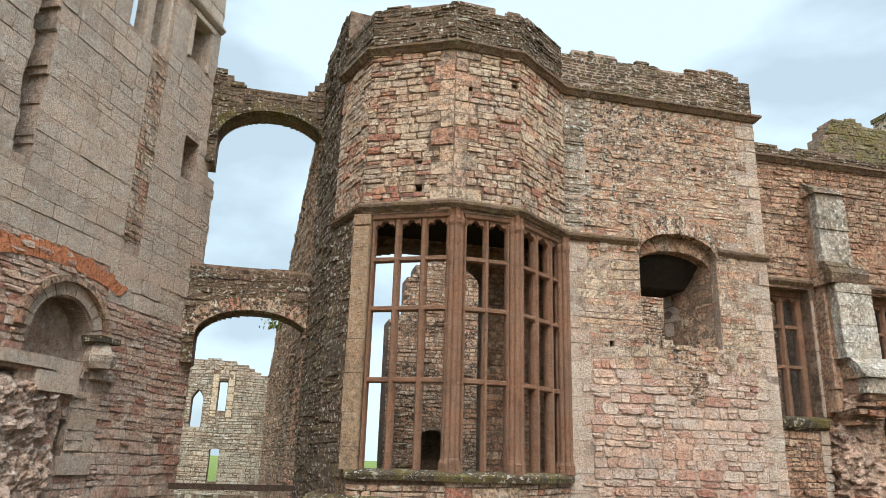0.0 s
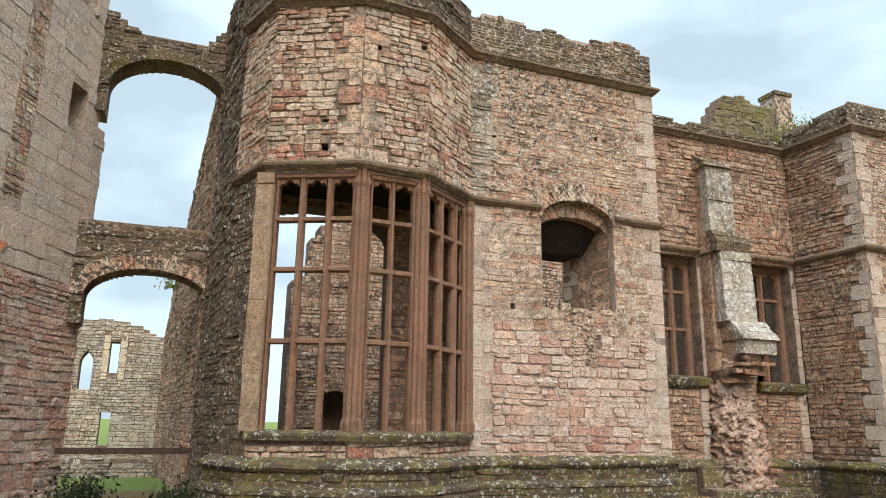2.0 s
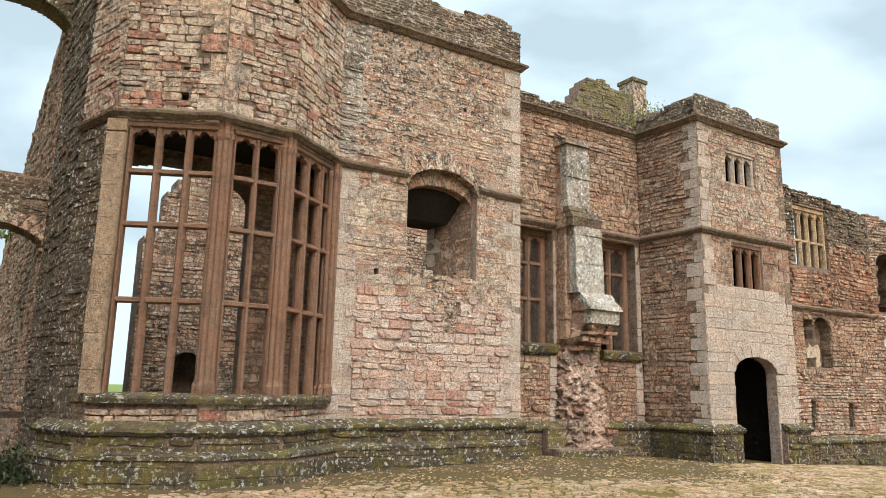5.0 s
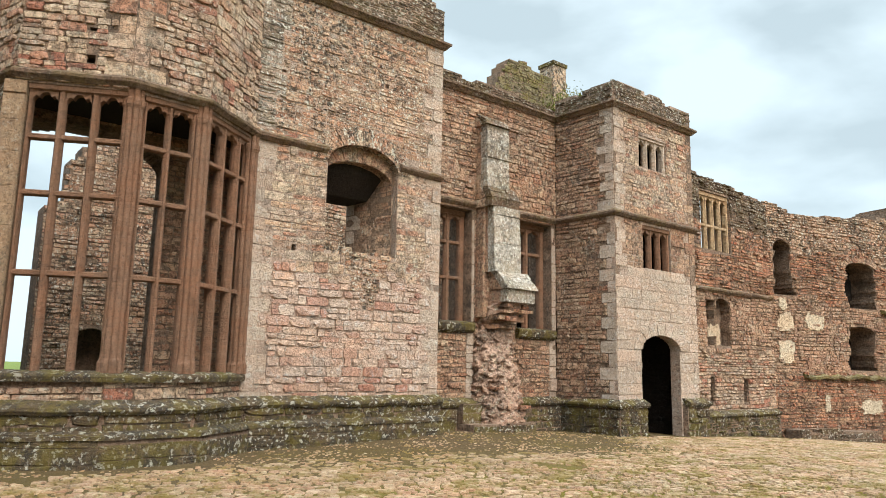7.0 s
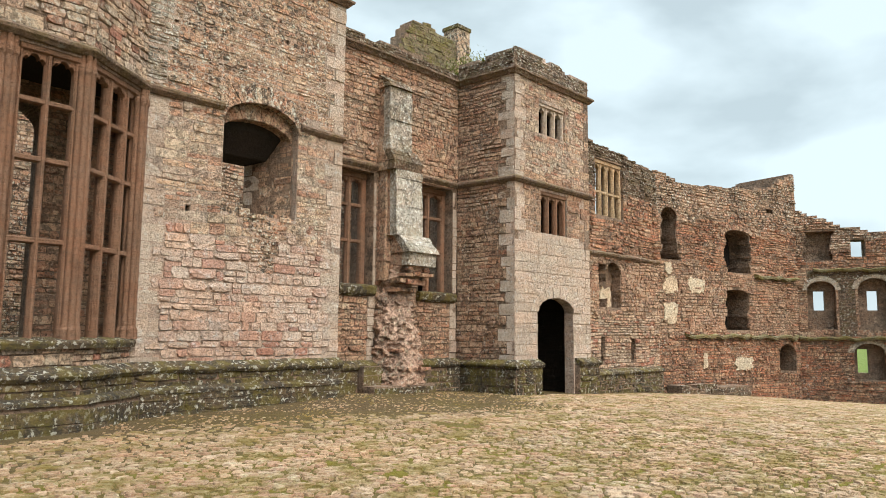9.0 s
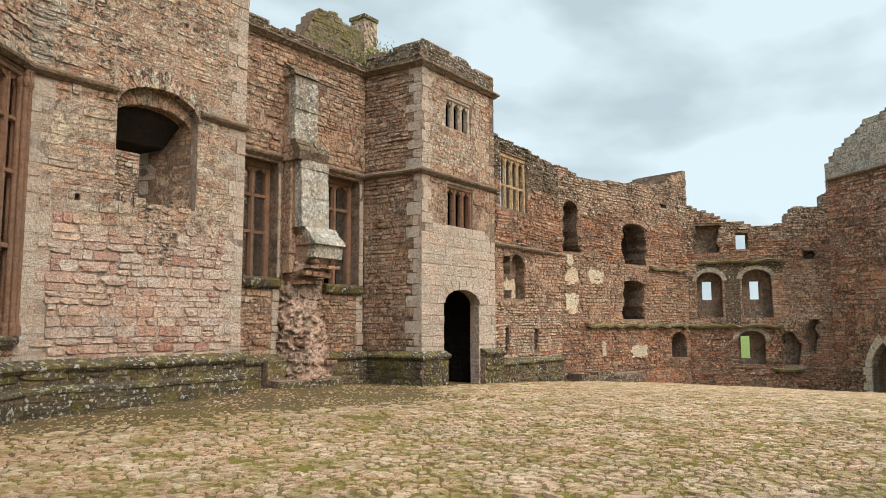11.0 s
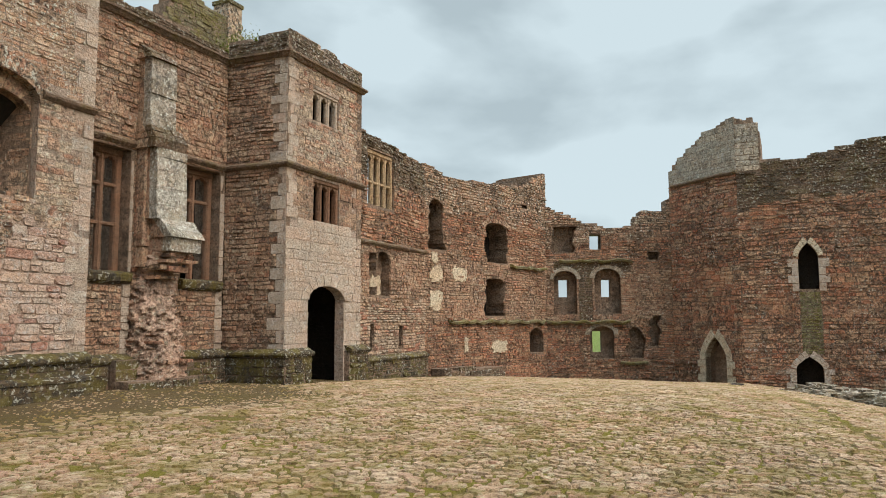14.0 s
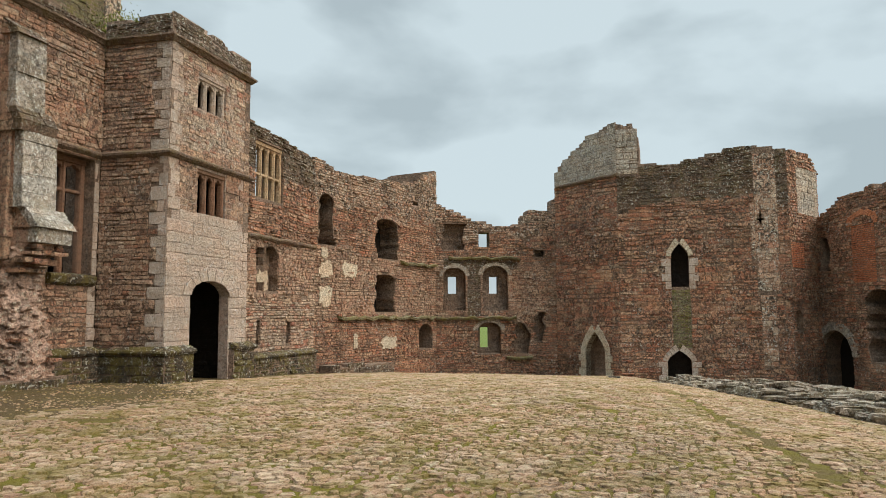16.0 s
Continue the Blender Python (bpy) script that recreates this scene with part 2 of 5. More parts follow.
def core_into(verts, faces, fr, z0, top, w0, w1, holes, band=0.14, cell=0.26):
    """The wall's body between two depths: rubble bands with the holes going through."""
    tops = [top(fr.length * i / 60) for i in range(61)]
    lowest, highest = min(tops), max(tops)
    zones = [h.zone for h in holes if h.zone[1] > h.zone[0]]
    edges = sorted({e for h in holes for e in h.zone})
    z = z0
    while z < highest - 1e-4:
        z2 = z + (0.035 if any(a - 1e-4 <= z < b for a, b in zones) else band)
        z2 = min([z2, highest] + [e for e in edges if e > z + 1e-3])
        zm = (z + z2) / 2
        for a, b in free_spans(fr.length, holes, zm):
            if z2 <= lowest:
                runs = [(a, b)]
            else:
                n = max(1, round((b - a) / cell))
                runs = [(a + (b - a) * i / n, a + (b - a) * (i + 1) / n) for i in range(n)]
                runs = [(p, q) for p, q in runs if top((p + q) / 2) > zm]
            for p, q in runs:
                box_into(verts, faces, [fr.at(p, w0, z), fr.at(q, w0, z), fr.at(q, w1, z), fr.at(p, w1, z), fr.at(p, w0, z2), fr.at(q, w0, z2), fr.at(q, w1, z2), fr.at(p, w1, z2)])
        z = z2


def block_shape(w0, w1, h0, h1, jitter, r, deep=0.07):
    """A roughly squared block with an uneven, worn outline: eight points behind, eight in front. w is depth; the front is at negative w."""
    j = lambda s: (r.random() - 0.5) * s
    jitter *= r.choice((0.5, 0.9, 1.2, 1.8))
    lim = min(w1 - w0, h1 - h0)
    c = min(0.004 + 0.35 * jitter, 0.2 * lim)
    jit = min(jitter * 0.8, 0.22 * lim)
    proud = 0.008 - r.random() * jitter * 1.15
    wm, hm = (w0 + w1) / 2, (h0 + h1) / 2
    ring = ((w0, h0), (wm, h0), (w1, h0), (w1, hm), (w1, h1), (wm, h1), (w0, h1), (w0, hm))
    out = [(a, deep, h) for a, h in ring]
    for k, (a, h) in enumerate(ring):
        e = c * (1.25 if k % 2 == 0 else 0.45)
        sa = 0 if a == wm else (1 if a == w0 else -1)
        sh = 0 if h == hm else (1 if h == h0 else -1)
        out.append((a + sa * e + j(jit), proud + j(jitter * 0.7), h + sh * e + j(jit)))
    return out


BLOCK_FACES = (tuple(range(8, 16)),) + tuple((i, (i + 1) % 8, 8 + (i + 1) % 8, 8 + i) for i in range(8))


def lay(fr, z0, top, holes, course, width, r, gap=0.01):
    """Blocks in courses, cut round the holes: rows of (u0, u1, z0, z1)."""
    out = []
    z = z0
    gap = 0.006 if course[0] >= 0.2 else gap
    while True:
        h = course[0] + (course[1] - course[0]) * r.random() ** 1.3
        z2 = z + h
        zm = (z + z2) / 2
        spans = [(0.0, fr.length)]
        for zz in (z + 0.02, zm, z2 - 0.02):
            cuts = free_spans(fr.length, holes, zz)
            spans = [(max(a, c), min(b, d)) for a, b in spans for c, d in cuts if min(b, d) - max(a, c) > 0.04]
        placed = False
        for a, b in spans:
            u = a
            while u < b - 0.02:
                wd = width[0] + (width[1] - width[0]) * r.random() ** 1.5
                v = u + wd
                if b - v < width[0] * 0.6:
                    v = b
                if top((u + v) / 2) > zm:
                    placed = True
                    split = r.random() < 0.3 and h > 0.15 and v - u < 0.45
                    rows = ((z, z + h * 0.52), (z + h * 0.52, z2)) if split else ((z, z2),)
                    for p, q in rows:
                        out.append((u + gap / 2, v - gap / 2, p + gap / 2, q - gap / 2))
                u = v
        z = z2
        if not placed and z > z0 + 0.5 and all(top(fr.length * i / 20) < z for i in range(21)):
            return out
        if z > z0 + 40:
            return out


STONE_POOL = {}


def pool_mesh(mat, i):
    key = (mat.name, i)
    if key not in STONE_POOL:
        r = random.Random(100 + i)
        me = bpy.data.meshes.new("stone_block")
        v = block_shape(-0.5, 0.5, -0.5, 0.5, 0.17, r)
        v = [(a, b * 0.095 if k >= 8 else 0.05, c) for k, (a, b, c) in enumerate(v)]
        me.from_pydata(v, [], BLOCK_FACES)
        me.materials.append(mat)
        STONE_POOL[key] = me
    return STONE_POOL[key]


def facing(parent, fr, blocks, key, r, jitter=0.02, pieces=0, near=None, name="stone_facing", warp=0.0, flat=1.0):
    """Joins the blocks into one mesh under the wall; the first `pieces` nearest to the stretch at `near` become objects of their own."""
    single = []
    if pieces:
        order = sorted(range(len(blocks)), key=lambda i: abs((blocks[i][0] + blocks[i][1]) / 2 - near[0]) + 0.6 * abs(blocks[i][2] - near[1]))
        chosen = set(order[:pieces])
        single = [blocks[i] for i in sorted(chosen)]
        blocks = [b for i, b in enumerate(blocks) if i not in chosen]
    verts, faces = [], []
    for u0, u1, z0, z1 in blocks:
        n = len(verts)
        shape = block_shape(u0, u1, z0, z1, jitter, r)
        if warp:
            shape = [(u + warp * noise.noise(Vector((u * 1.1, z * 1.3, 4.0))), w, z + warp * noise.noise(Vector((u * 0.7, z * 1.1, 1.0)))) for u, w, z in shape]
        verts += [fr.at(*p) for p in shape]
        faces += [tuple(n + i for i in f) for f in BLOCK_FACES]
    if verts:
        tagged(link_mesh(name, verts, faces, M[key], parent), kind="stuff")
    for u0, u1, z0, z1 in single:
        ob = new("stone", pool_mesh(M[key + "_piece"], r.randrange(16)))
        um, zm = (u0 + u1) / 2, (z0 + z1) / 2
        du, dz = warp * noise.noise(Vector((um * 1.1, zm * 1.3, 4.0))), warp * noise.noise(Vector((um * 0.7, zm * 1.1, 1.0)))
        ob.matrix_basis = fr.matrix(um + du, -0.004 - r.random() * jitter * 0.5, zm + dz) @ pose(0, 0, 0, 0, (r.random() - 0.5) * 5 * (warp > 0)) @ Matrix.Diagonal((u1 - u0, flat, z1 - z0, 1))
        ob.parent = parent


def quoin_span(length, side, z0, z1, r):
    """Long and short corner stones: their rows, and the hole that they leave in the facing."""
    rows, z, n = [], z0, 0
    while z < z1:
        h = 0.24 + 0.14 * r.random()
        rows.append((z, min(z + h, z1), 0.26 + 0.06 * r.random() if n % 2 else 0.42 + 0.16 * r.random()))
        z, n = z + h, n + 1

    def span(z):
        for a, b, wd in rows:
            if a <= z < b:
                return (0.0, wd) if side == 0 else (length - wd, length)
        return None

    blocks = [((0.006, wd - 0.006) if side == 0 else (length - wd + 0.006, length - 0.006)) + (a + 0.006, b - 0.006) for a, b, wd in rows]
    span.zone = (z0, z0)
    return blocks, span


def wall(name, p0, p1, z0, top, thick, key, label, holes=(), course=(0.1, 0.2), width=(0.16, 0.5), jitter=0.026, pieces=0, near=None, bands=(), seed=1, mat=None, niches=(), deep=0.35, quoins=(), panels=(), warp=0.05, shade_from=0.0, joint=0.01, soft=()):
    """A masonry wall: body, and a facing of blocks. bands: (z from, z to, stone, courses, widths) change the stone with the height;
    niches are holes of that depth only; quoins: (side, z from, z to, stone); panels: (u0, u1, z0, z1, stone, courses, widths)."""
    fr = Frame(p0, p1)
    r = random.Random(seed)
    verts, faces = [], []
    cut = list(holes) + list(niches)
    if niches:
        core_into(verts, faces, fr, z0, top, joint, deep, cut)
        core_into(verts, faces, fr, z0, top, deep, thick, list(holes))
    else:
        core_into(verts, faces, fr, z0, top, joint, thick, cut)
    body = tagged(link_mesh(name, verts, faces, mat or M["mortar"]), label, "wall", kind="structure")
    # An added near-black block stands in for the shade deep in each niche.
    if shade_from:
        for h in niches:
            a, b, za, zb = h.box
            obox("dark_lining", fr, a - 0.02, b + 0.02, shade_from, deep - 0.01, max(za, z0 + 0.1) - 0.02, zb + 0.02, M["shade_black"], "", parent=body)
    skip = list(cut)
    for side, a, b, k in quoins:
        blocks, span = quoin_span(fr.length, side, a, b, r)
        skip.append(span)
        facing(body, fr, [q for q in blocks if top((q[0] + q[1]) / 2) > q[3] - 0.1], k, r, 0.014, name="quoins")
    for a, b, za, zb, k, crs, wid in panels:
        inner = opening(a, b, za, zb)
        sub = Frame(fr.at(a, 0, 0)[:2], fr.at(b, 0, 0)[:2])
        moved = [(lambda z, h=h, a=a: (lambda q: (q[0] - a, q[1] - a) if q else None)(h(z))) for h in cut]
        facing(body, sub, lay(sub, za, lambda u, zb=zb: zb, moved, crs, wid, r), k, r, 0.02, name="stone_panel")
        skip.append(inner)
    edges = list(bands) or [(z0, 99, key, course, width)]
    for a, b, k, crs, wid in edges:
        part_top = (lambda u, b=b: min(b, top(u)))
        if a in soft or b in soft:
            # the two kinds of stone interlock along an uneven line
            shift = lambda u, zb: 0.55 * noise.noise(Vector((u * 0.7, zb, seed))) + 0.3 * noise.noise(Vector((u * 2.9, zb, seed))) if zb in soft else 0.0
            low, high = (a - 0.6 if a in soft else a), (b + 0.6 if b in soft else b)
            blocks = lay(fr, max(low, z0), lambda u, h=high: min(h, top(u)), skip, crs, wid, r)
            blocks = [q for q in blocks if a + shift((q[0] + q[1]) / 2, a) <= (q[2] + q[3]) / 2 < b + shift((q[0] + q[1]) / 2, b)]
        else:
            blocks = lay(fr, max(a, z0), part_top, skip, crs, wid, r)
        take = pieces if near and a <= near[1] <= b else 0
        ashlar = crs[0] >= 0.2
        facing(body, fr, blocks, k, r, 0.009 if ashlar else jitter, take, near, warp=0.0 if ashlar else warp, flat=0.25 if ashlar else 1.0)
    return body, fr


def obox(name, fr, u0, u1, w0, w1, z0, z1, mat, label, category="block", kind="structure", parent=None):
    v, f = [], []
    box_into(v, f, [fr.at(u0, w0, z0), fr.at(u1, w0, z0), fr.at(u1, w1, z0), fr.at(u0, w1, z0), fr.at(u0, w0, z1), fr.at(u1, w0, z1), fr.at(u1, w1, z1), fr.at(u0, w1, z1)])
    ob = link_mesh(name, v, f, mat, parent)
    return tagged(ob, label, category, kind=kind) if label else ob


def patch(fr, u0, u1, z0, z1, mat, parent, name="plaster_patch", seed=0, w=-0.045, thick=0.06):
    """A ragged sheet of plaster left on a wall."""
    r = random.Random(seed)
    ring = []
    for i in range(22):
        a = 2 * math.pi * i / 22
        k = 0.75 + 0.45 * r.random()
        c, s2 = math.cos(a), math.sin(a)
        ring.append(((u0 + u1) / 2 + (u1 - u0) / 2 * k * math.copysign(abs(c) ** 0.6, c), (z0 + z1) / 2 + (z1 - z0) / 2 * k * math.copysign(abs(s2) ** 0.6, s2)))
    verts = [fr.at(u, w, z) for u, z in ring] + [fr.at(u, w + thick, z) for u, z in ring]
    n = len(ring)
    faces = [tuple(range(n)), tuple(range(n, 2 * n))[::-1]] + [(i, n + i, n + (i + 1) % n, (i + 1) % n) for i in range(n)]
    return link_mesh(name, verts, faces, mat, parent)


def curve_top(us, zs, amount=0.12, seed=0.0):
    def top(u):
        return float(np.interp(u, us, zs)) + amount * noise.noise(Vector((u * 2.3, seed, 2.2))) + 0.4 * amount * noise.noise(Vector((u * 7.1, seed, 5.2)))

    return top


def ribbon(name, points, profile, mat, parent=None, label="", uneven=0.0, seed=0):
    """A moulding that runs along a level line of (x, y, z), with mitred corners; profile: (out, up) from the line, out to the right of the way."""
    n = len(points)
    sub = []
    for i in range(n - 1):
        a, b = Vector(points[i]), Vector(points[i + 1])
        k = max(1, int((b - a).length / 0.35)) if uneven else 1
        for s in range(k):
            sub.append((a.lerp(b, s / k), i, s == 0))
    sub.append((Vector(points[-1]), n - 2, True))
    nrm = []
    for i in range(n - 1):
        d = Vector(points[i + 1]) - Vector(points[i])
        d.z = 0
        d.normalize()
        nrm.append(Vector((d.y, -d.x, 0)))
    verts, faces = [], []
    r = random.Random(seed)
    for idx, (p, seg, corner) in enumerate(sub):
        if corner and 0 < idx < len(sub) - 1 and seg > 0:
            m = (nrm[seg - 1] + nrm[seg]).normalized()
            m = m / max(0.3, m.dot(nrm[seg]))
        else:
            m = nrm[seg]
        dz, do = (r.random() - 0.5) * uneven, (r.random() - 0.5) * uneven
        for out, up in profile:
            q = p + m * (out + (do if out > 0 else 0))
            verts.append((q.x, q.y, q.z + up + dz))
    k = len(profile)
    for i in range(len(sub) - 1):
        for j in range(k):
            a, b = i * k + j, i * k + (j + 1) % k
            faces.append((a, b, b + k, a + k))
    faces.append(tuple(range(k))[::-1])
    faces.append(tuple(range((len(sub) - 1) * k, len(sub) * k)))
    ob = link_mesh(name, verts, faces, mat, parent)
    bm = bmesh.new()
    bm.from_mesh(ob.data)
    bmesh.ops.recalc_face_normals(bm, faces=bm.faces)
    bm.to_mesh(ob.data)
    bm.free()
    if label:
        tagged(ob, label, "moulding", kind="structure")
    return ob


MOSS = [(0.16, 0.15, 0.08), (0.21, 0.19, 0.11), (0.13, 0.12, 0.07)]
M["mossy"] = stone("mossy_rubble", MOSS, lichen=0.3, dark=0.4, moss=0.5, seed=12)
M["mossy_piece"] = M["mossy"]
M["brick_piece"] = M["brick"]
M["plaster_piece"] = M["plaster"]
STRING = [(-0.05, -0.07), (0.03, -0.07), (0.11, 0.0), (0.12, 0.05), (0.02, 0.12), (-0.05, 0.12)]
CORNICE = [(-0.05, -0.09), (0.04, -0.09), (0.10, -0.02), (0.15, 0.02), (0.15, 0.07), (0.02, 0.12), (-0.05, 0.12)]
CAP = [(-0.05, -0.06), (0.05, -0.06), (0.09, 0.0), (0.08, 0.05), (-0.12, 0.16), (-0.2, 0.16)]


# ---- ground: one sheet, falling gently towards the far tower ----


def ground_height(x, y):
    far = max(0.0, x - 13.0)
    drop = -0.0125 * far ** 1.5 if far < 24 else -0.0125 * 24**1.5 - 0.004 * (far - 24)
    rise = 0.12 * math.exp(-((x - 10.5) ** 2) / 9 - ((y - 13) ** 2) / 6)
    back = -0.25 * min(1.0, max(0.0, (y - 17) / 12)) if x < 4 else 0.0
    south = -0.1 * max(0.0, 1.5 - y) * min(1.0, max(0.0, (x - 6) / 8)) if y > -14 else -1.55 * min(1.0, max(0.0, (x - 6) / 8))
    return drop + rise + back + south + 0.03 * noise.noise(Vector((x * 0.35, y * 0.35, 0)))


def grid_axis(lo, hi, step, far):
    mid = [lo + step * i for i in range(int((hi - lo) / step) + 1)]
    return [-far, -far / 3, lo - 40, lo - 12] + mid + [hi + 12, hi + 40, far / 3, far]


gx, gy = grid_axis(-12, 48, 1.0, 1500), grid_axis(-22, 36, 1.0, 1500)
verts = [(x, y, ground_height(max(-30, min(60, x)), max(-40, min(60, y)))) for y in gy for x in gx]
faces = [(j * len(gx) + i, j * len(gx) + i + 1, (j + 1) * len(gx) + i + 1, (j + 1) * len(gx) + i) for j in range(len(gy) - 1) for i in range(len(gx) - 1)]
m, nt, b = material("gritty_earth_and_moss", 0.95)
geo = nt.nodes.new("ShaderNodeNewGeometry")
pos = geo.outputs["Position"]
col = mixed(nt, noisy(nt, pos, 0.35, 4, 0.6, 0.42, 0.6), (0.10, 0.068, 0.009), (0.105, 0.064, 0.022))
col = mixed(nt, times_value(nt, noisy(nt, pos, 5, 6, 0.75, 0.4, 0.62), 0.75), col, (0.048, 0.03, 0.012))
col = mixed(nt, times_value(nt, noisy(nt, pos, 60, 3, 0.7, 0.4, 0.65), 0.4), col, (0.2, 0.145, 0.085))
sep = nt.nodes.new("ShaderNodeSeparateXYZ")
nt.links.new(pos, sep.inputs[0])
lawn = nt.nodes.new("ShaderNodeMapRange")
lawn.inputs["From Min"].default_value, lawn.inputs["From Max"].default_value = 19.0, 19.4
nt.links.new(sep.outputs["Y"], lawn.inputs["Value"])
grass = mixed(nt, noisy(nt, pos, 25, 4, 0.7), (0.075, 0.105, 0.016), (0.12, 0.15, 0.03))
east = nt.nodes.new("ShaderNodeMapRange")
east.inputs["From Min"].default_value, east.inputs["From Max"].default_value = 39.0, 39.5
nt.links.new(sep.outputs["X"], east.inputs["Value"])
court = nt.nodes.new("ShaderNodeMapRange")
court.inputs["From Min"].default_value, court.inputs["From Max"].default_value = 9.6, 8.2
nt.links.new(sep.outputs["Y"], court.inputs["Value"])
mossy = mixed(nt, noisy(nt, pos, 1.1, 5, 0.65, 0.42, 0.6), (0.15, 0.118, 0.012), (0.125, 0.085, 0.03))
col = mixed(nt, court.outputs["Result"], col, mossy)
col = mixed(nt, lawn.outputs["Result"], col, grass)
col = mixed(nt, east.outputs["Result"], col, grass)
nt.links.new(col, b.inputs["Base Color"])
bump = nt.nodes.new("ShaderNodeBump")
bump.inputs["Strength"].default_value, bump.inputs["Distance"].default_value = 1.0, 0.07
nt.links.new(noisy(nt, pos, 30, 6, 0.7, 0, 1), bump.inputs["Height"])
nt.links.new(bump.outputs["Normal"], b.inputs["Normal"])
M["earth"] = m
ground = tagged(link_mesh("ground", verts, faces, m, smooth=True), "trodden earth, moss and grass of the castle court", "ground", kind="structure")

# ---- the great hall: bay, front wall, recess ----
STR_Z, COR_Z, SILL_Z, HEAD_Z = 6.17, 9.53, 1.38, 5.95
BAY = [(0.75, 16.5), (1.04, 14.19), (1.46, 12.95), (3.02, 12.15), (4.39, 12.23), (5.72, 13.24), (10.52, 13.24)]
HALL_LABEL = "weathered pink and grey rubble wall of the roofless hall"


def shifted(points, out):
    """The line moved outwards (to the right of its way) with mitred corners."""
    res = []
    ns = []
    for a, b in zip(points, points[1:]):
        d = (Vector(b) - Vector(a)).normalized()
        ns.append(Vector((d.y, -d.x)))
    for i, p in enumerate(points):
        if i == 0:
            m = ns[0]
        elif i == len(points) - 1:
            m = ns[-1]
        else:
            m = (ns[i - 1] + ns[i]).normalized()
            m = m / max(0.4, m.dot(ns[i]))
        q = Vector(p) + m * out
        res.append((q.x, q.y))
    return res


COURSE, WIDTH = (0.09, 0.19), (0.16, 0.5)
# lichen-crusted patches: in the angle beside the bay, and under the opening
THIN = ((0.06, 0.14), (0.12, 0.4))
HALL_PANELS = [(a, b, c, d, key, *THIN) for a, b, c, d, key in (
    (0.0, 0.42, 6.4, 7.1, "lichened"), (0.0, 0.62, 7.1, 7.8, "lichened"), (0.0, 0.5, 7.8, 8.6, "lichened"), (0.0, 0.66, 8.6, 9.35, "lichened"),
    (2.2, 3.3, 3.55, 3.93, "aged"), (2.35, 3.1, 3.2, 3.55, "aged"), (2.6, 3.0, 2.8, 3.2, "aged"))]
NAMES = ["wall_flank", "wall_bay_return", "wall_bay_west", "wall_bay_front", "wall_bay_east", "wall_hall"]
alcove = opening(7.40 - 5.72, 9.24 - 5.72, 3.98, 5.95, 0.55)
for i in range(6):
    p0, p1 = BAY[i], BAY[i + 1]
    length = (Vector(p1) - Vector(p0)).length
    low, high = 0.0, 0.0
    holes = []
    if 2 <= i <= 4:
        holes = [opening(-0.1, length + 0.1, SILL_Z - 0.02, STR_Z - 0.12)]
    if i == 5:
        holes = [alcove, opening(0.93, 1.03, 3.93, 4.05), opening(0.5, 0.6, 7.6, 7.72), opening(3.1, 3.2, 8.0, 8.1), opening(1.5, 1.6, 7.0, 7.1)]
    if i == 2:
        holes += [opening(0.28, 0.4, 8.3, 8.42), opening(1.0, 1.16, 6.5, 6.62), opening(1.02, 1.14, 7.0, 7.1)]
    if i == 3:
        holes += [opening(0.25, 0.36, 8.55, 8.67), opening(1.2, 1.3, 8.8, 8.9)]
    par = 10.55 if i else 11.3
    ptop = ragged(par if i < 5 else 10.5, 0.18 if i < 5 else 0.25, 0.9, 3.0 + i)
    thick = (0.6, 0.35, 0.55, 0.55, 0.55, 1.1)[i]
    # flank and return: dark stained stone whose colour also carries their shade
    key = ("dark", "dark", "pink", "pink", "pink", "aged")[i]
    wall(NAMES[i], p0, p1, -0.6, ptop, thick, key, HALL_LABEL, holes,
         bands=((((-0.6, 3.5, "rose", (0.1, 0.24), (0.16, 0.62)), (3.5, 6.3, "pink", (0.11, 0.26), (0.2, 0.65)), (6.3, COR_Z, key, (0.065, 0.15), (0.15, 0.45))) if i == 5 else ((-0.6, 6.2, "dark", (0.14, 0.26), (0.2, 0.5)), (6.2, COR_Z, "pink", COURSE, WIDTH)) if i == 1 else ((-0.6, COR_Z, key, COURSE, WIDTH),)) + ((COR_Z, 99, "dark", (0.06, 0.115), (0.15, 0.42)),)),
         soft=(3.5, 6.3) if i == 5 else (), panels=HALL_PANELS if i == 5 else (), quoins=((), (), ((1, STR_Z, COR_Z, "pink"),), ((0, STR_Z, COR_Z, "pink"),), (), ((0, 0.8, STR_Z, "grey"), (1, 0.8, COR_Z, "grey")))[i], pieces=(80, 100, 200, 180, 200, 300)[i], mat=M["lime"] if i == 5 else None, joint=0.009 if i == 5 else 0.011, jitter=0.014 if i == 5 else 0.022, near=((1.5, 3.0), (0.7, 7.0), (0.8, 7.5), (0.7, 7.5), (0.8, 7.5), (2.6, 3.0))[i], seed=20 + i)

line = [(*p, STR_Z) for p in BAY[1:]]
ribbon("trim_string_course", line[:5] + [(7.36, 13.24, STR_Z)], STRING, M["string"], label="dark weathered moulded string course over the window", uneven=0.02)
ribbon("trim_string_course", [(9.28, 13.24, STR_Z - 0.03), (10.52, 13.24, STR_Z - 0.06)], STRING, M["string"], label="dark weathered moulded string course", uneven=0.02)
ribbon("trim_cornice", [(*p, COR_Z) for p in BAY[1:]] + [(10.52, 14.0, COR_Z)], CORNICE, M["string"], label="dark weathered cornice under the parapet", uneven=0.02)

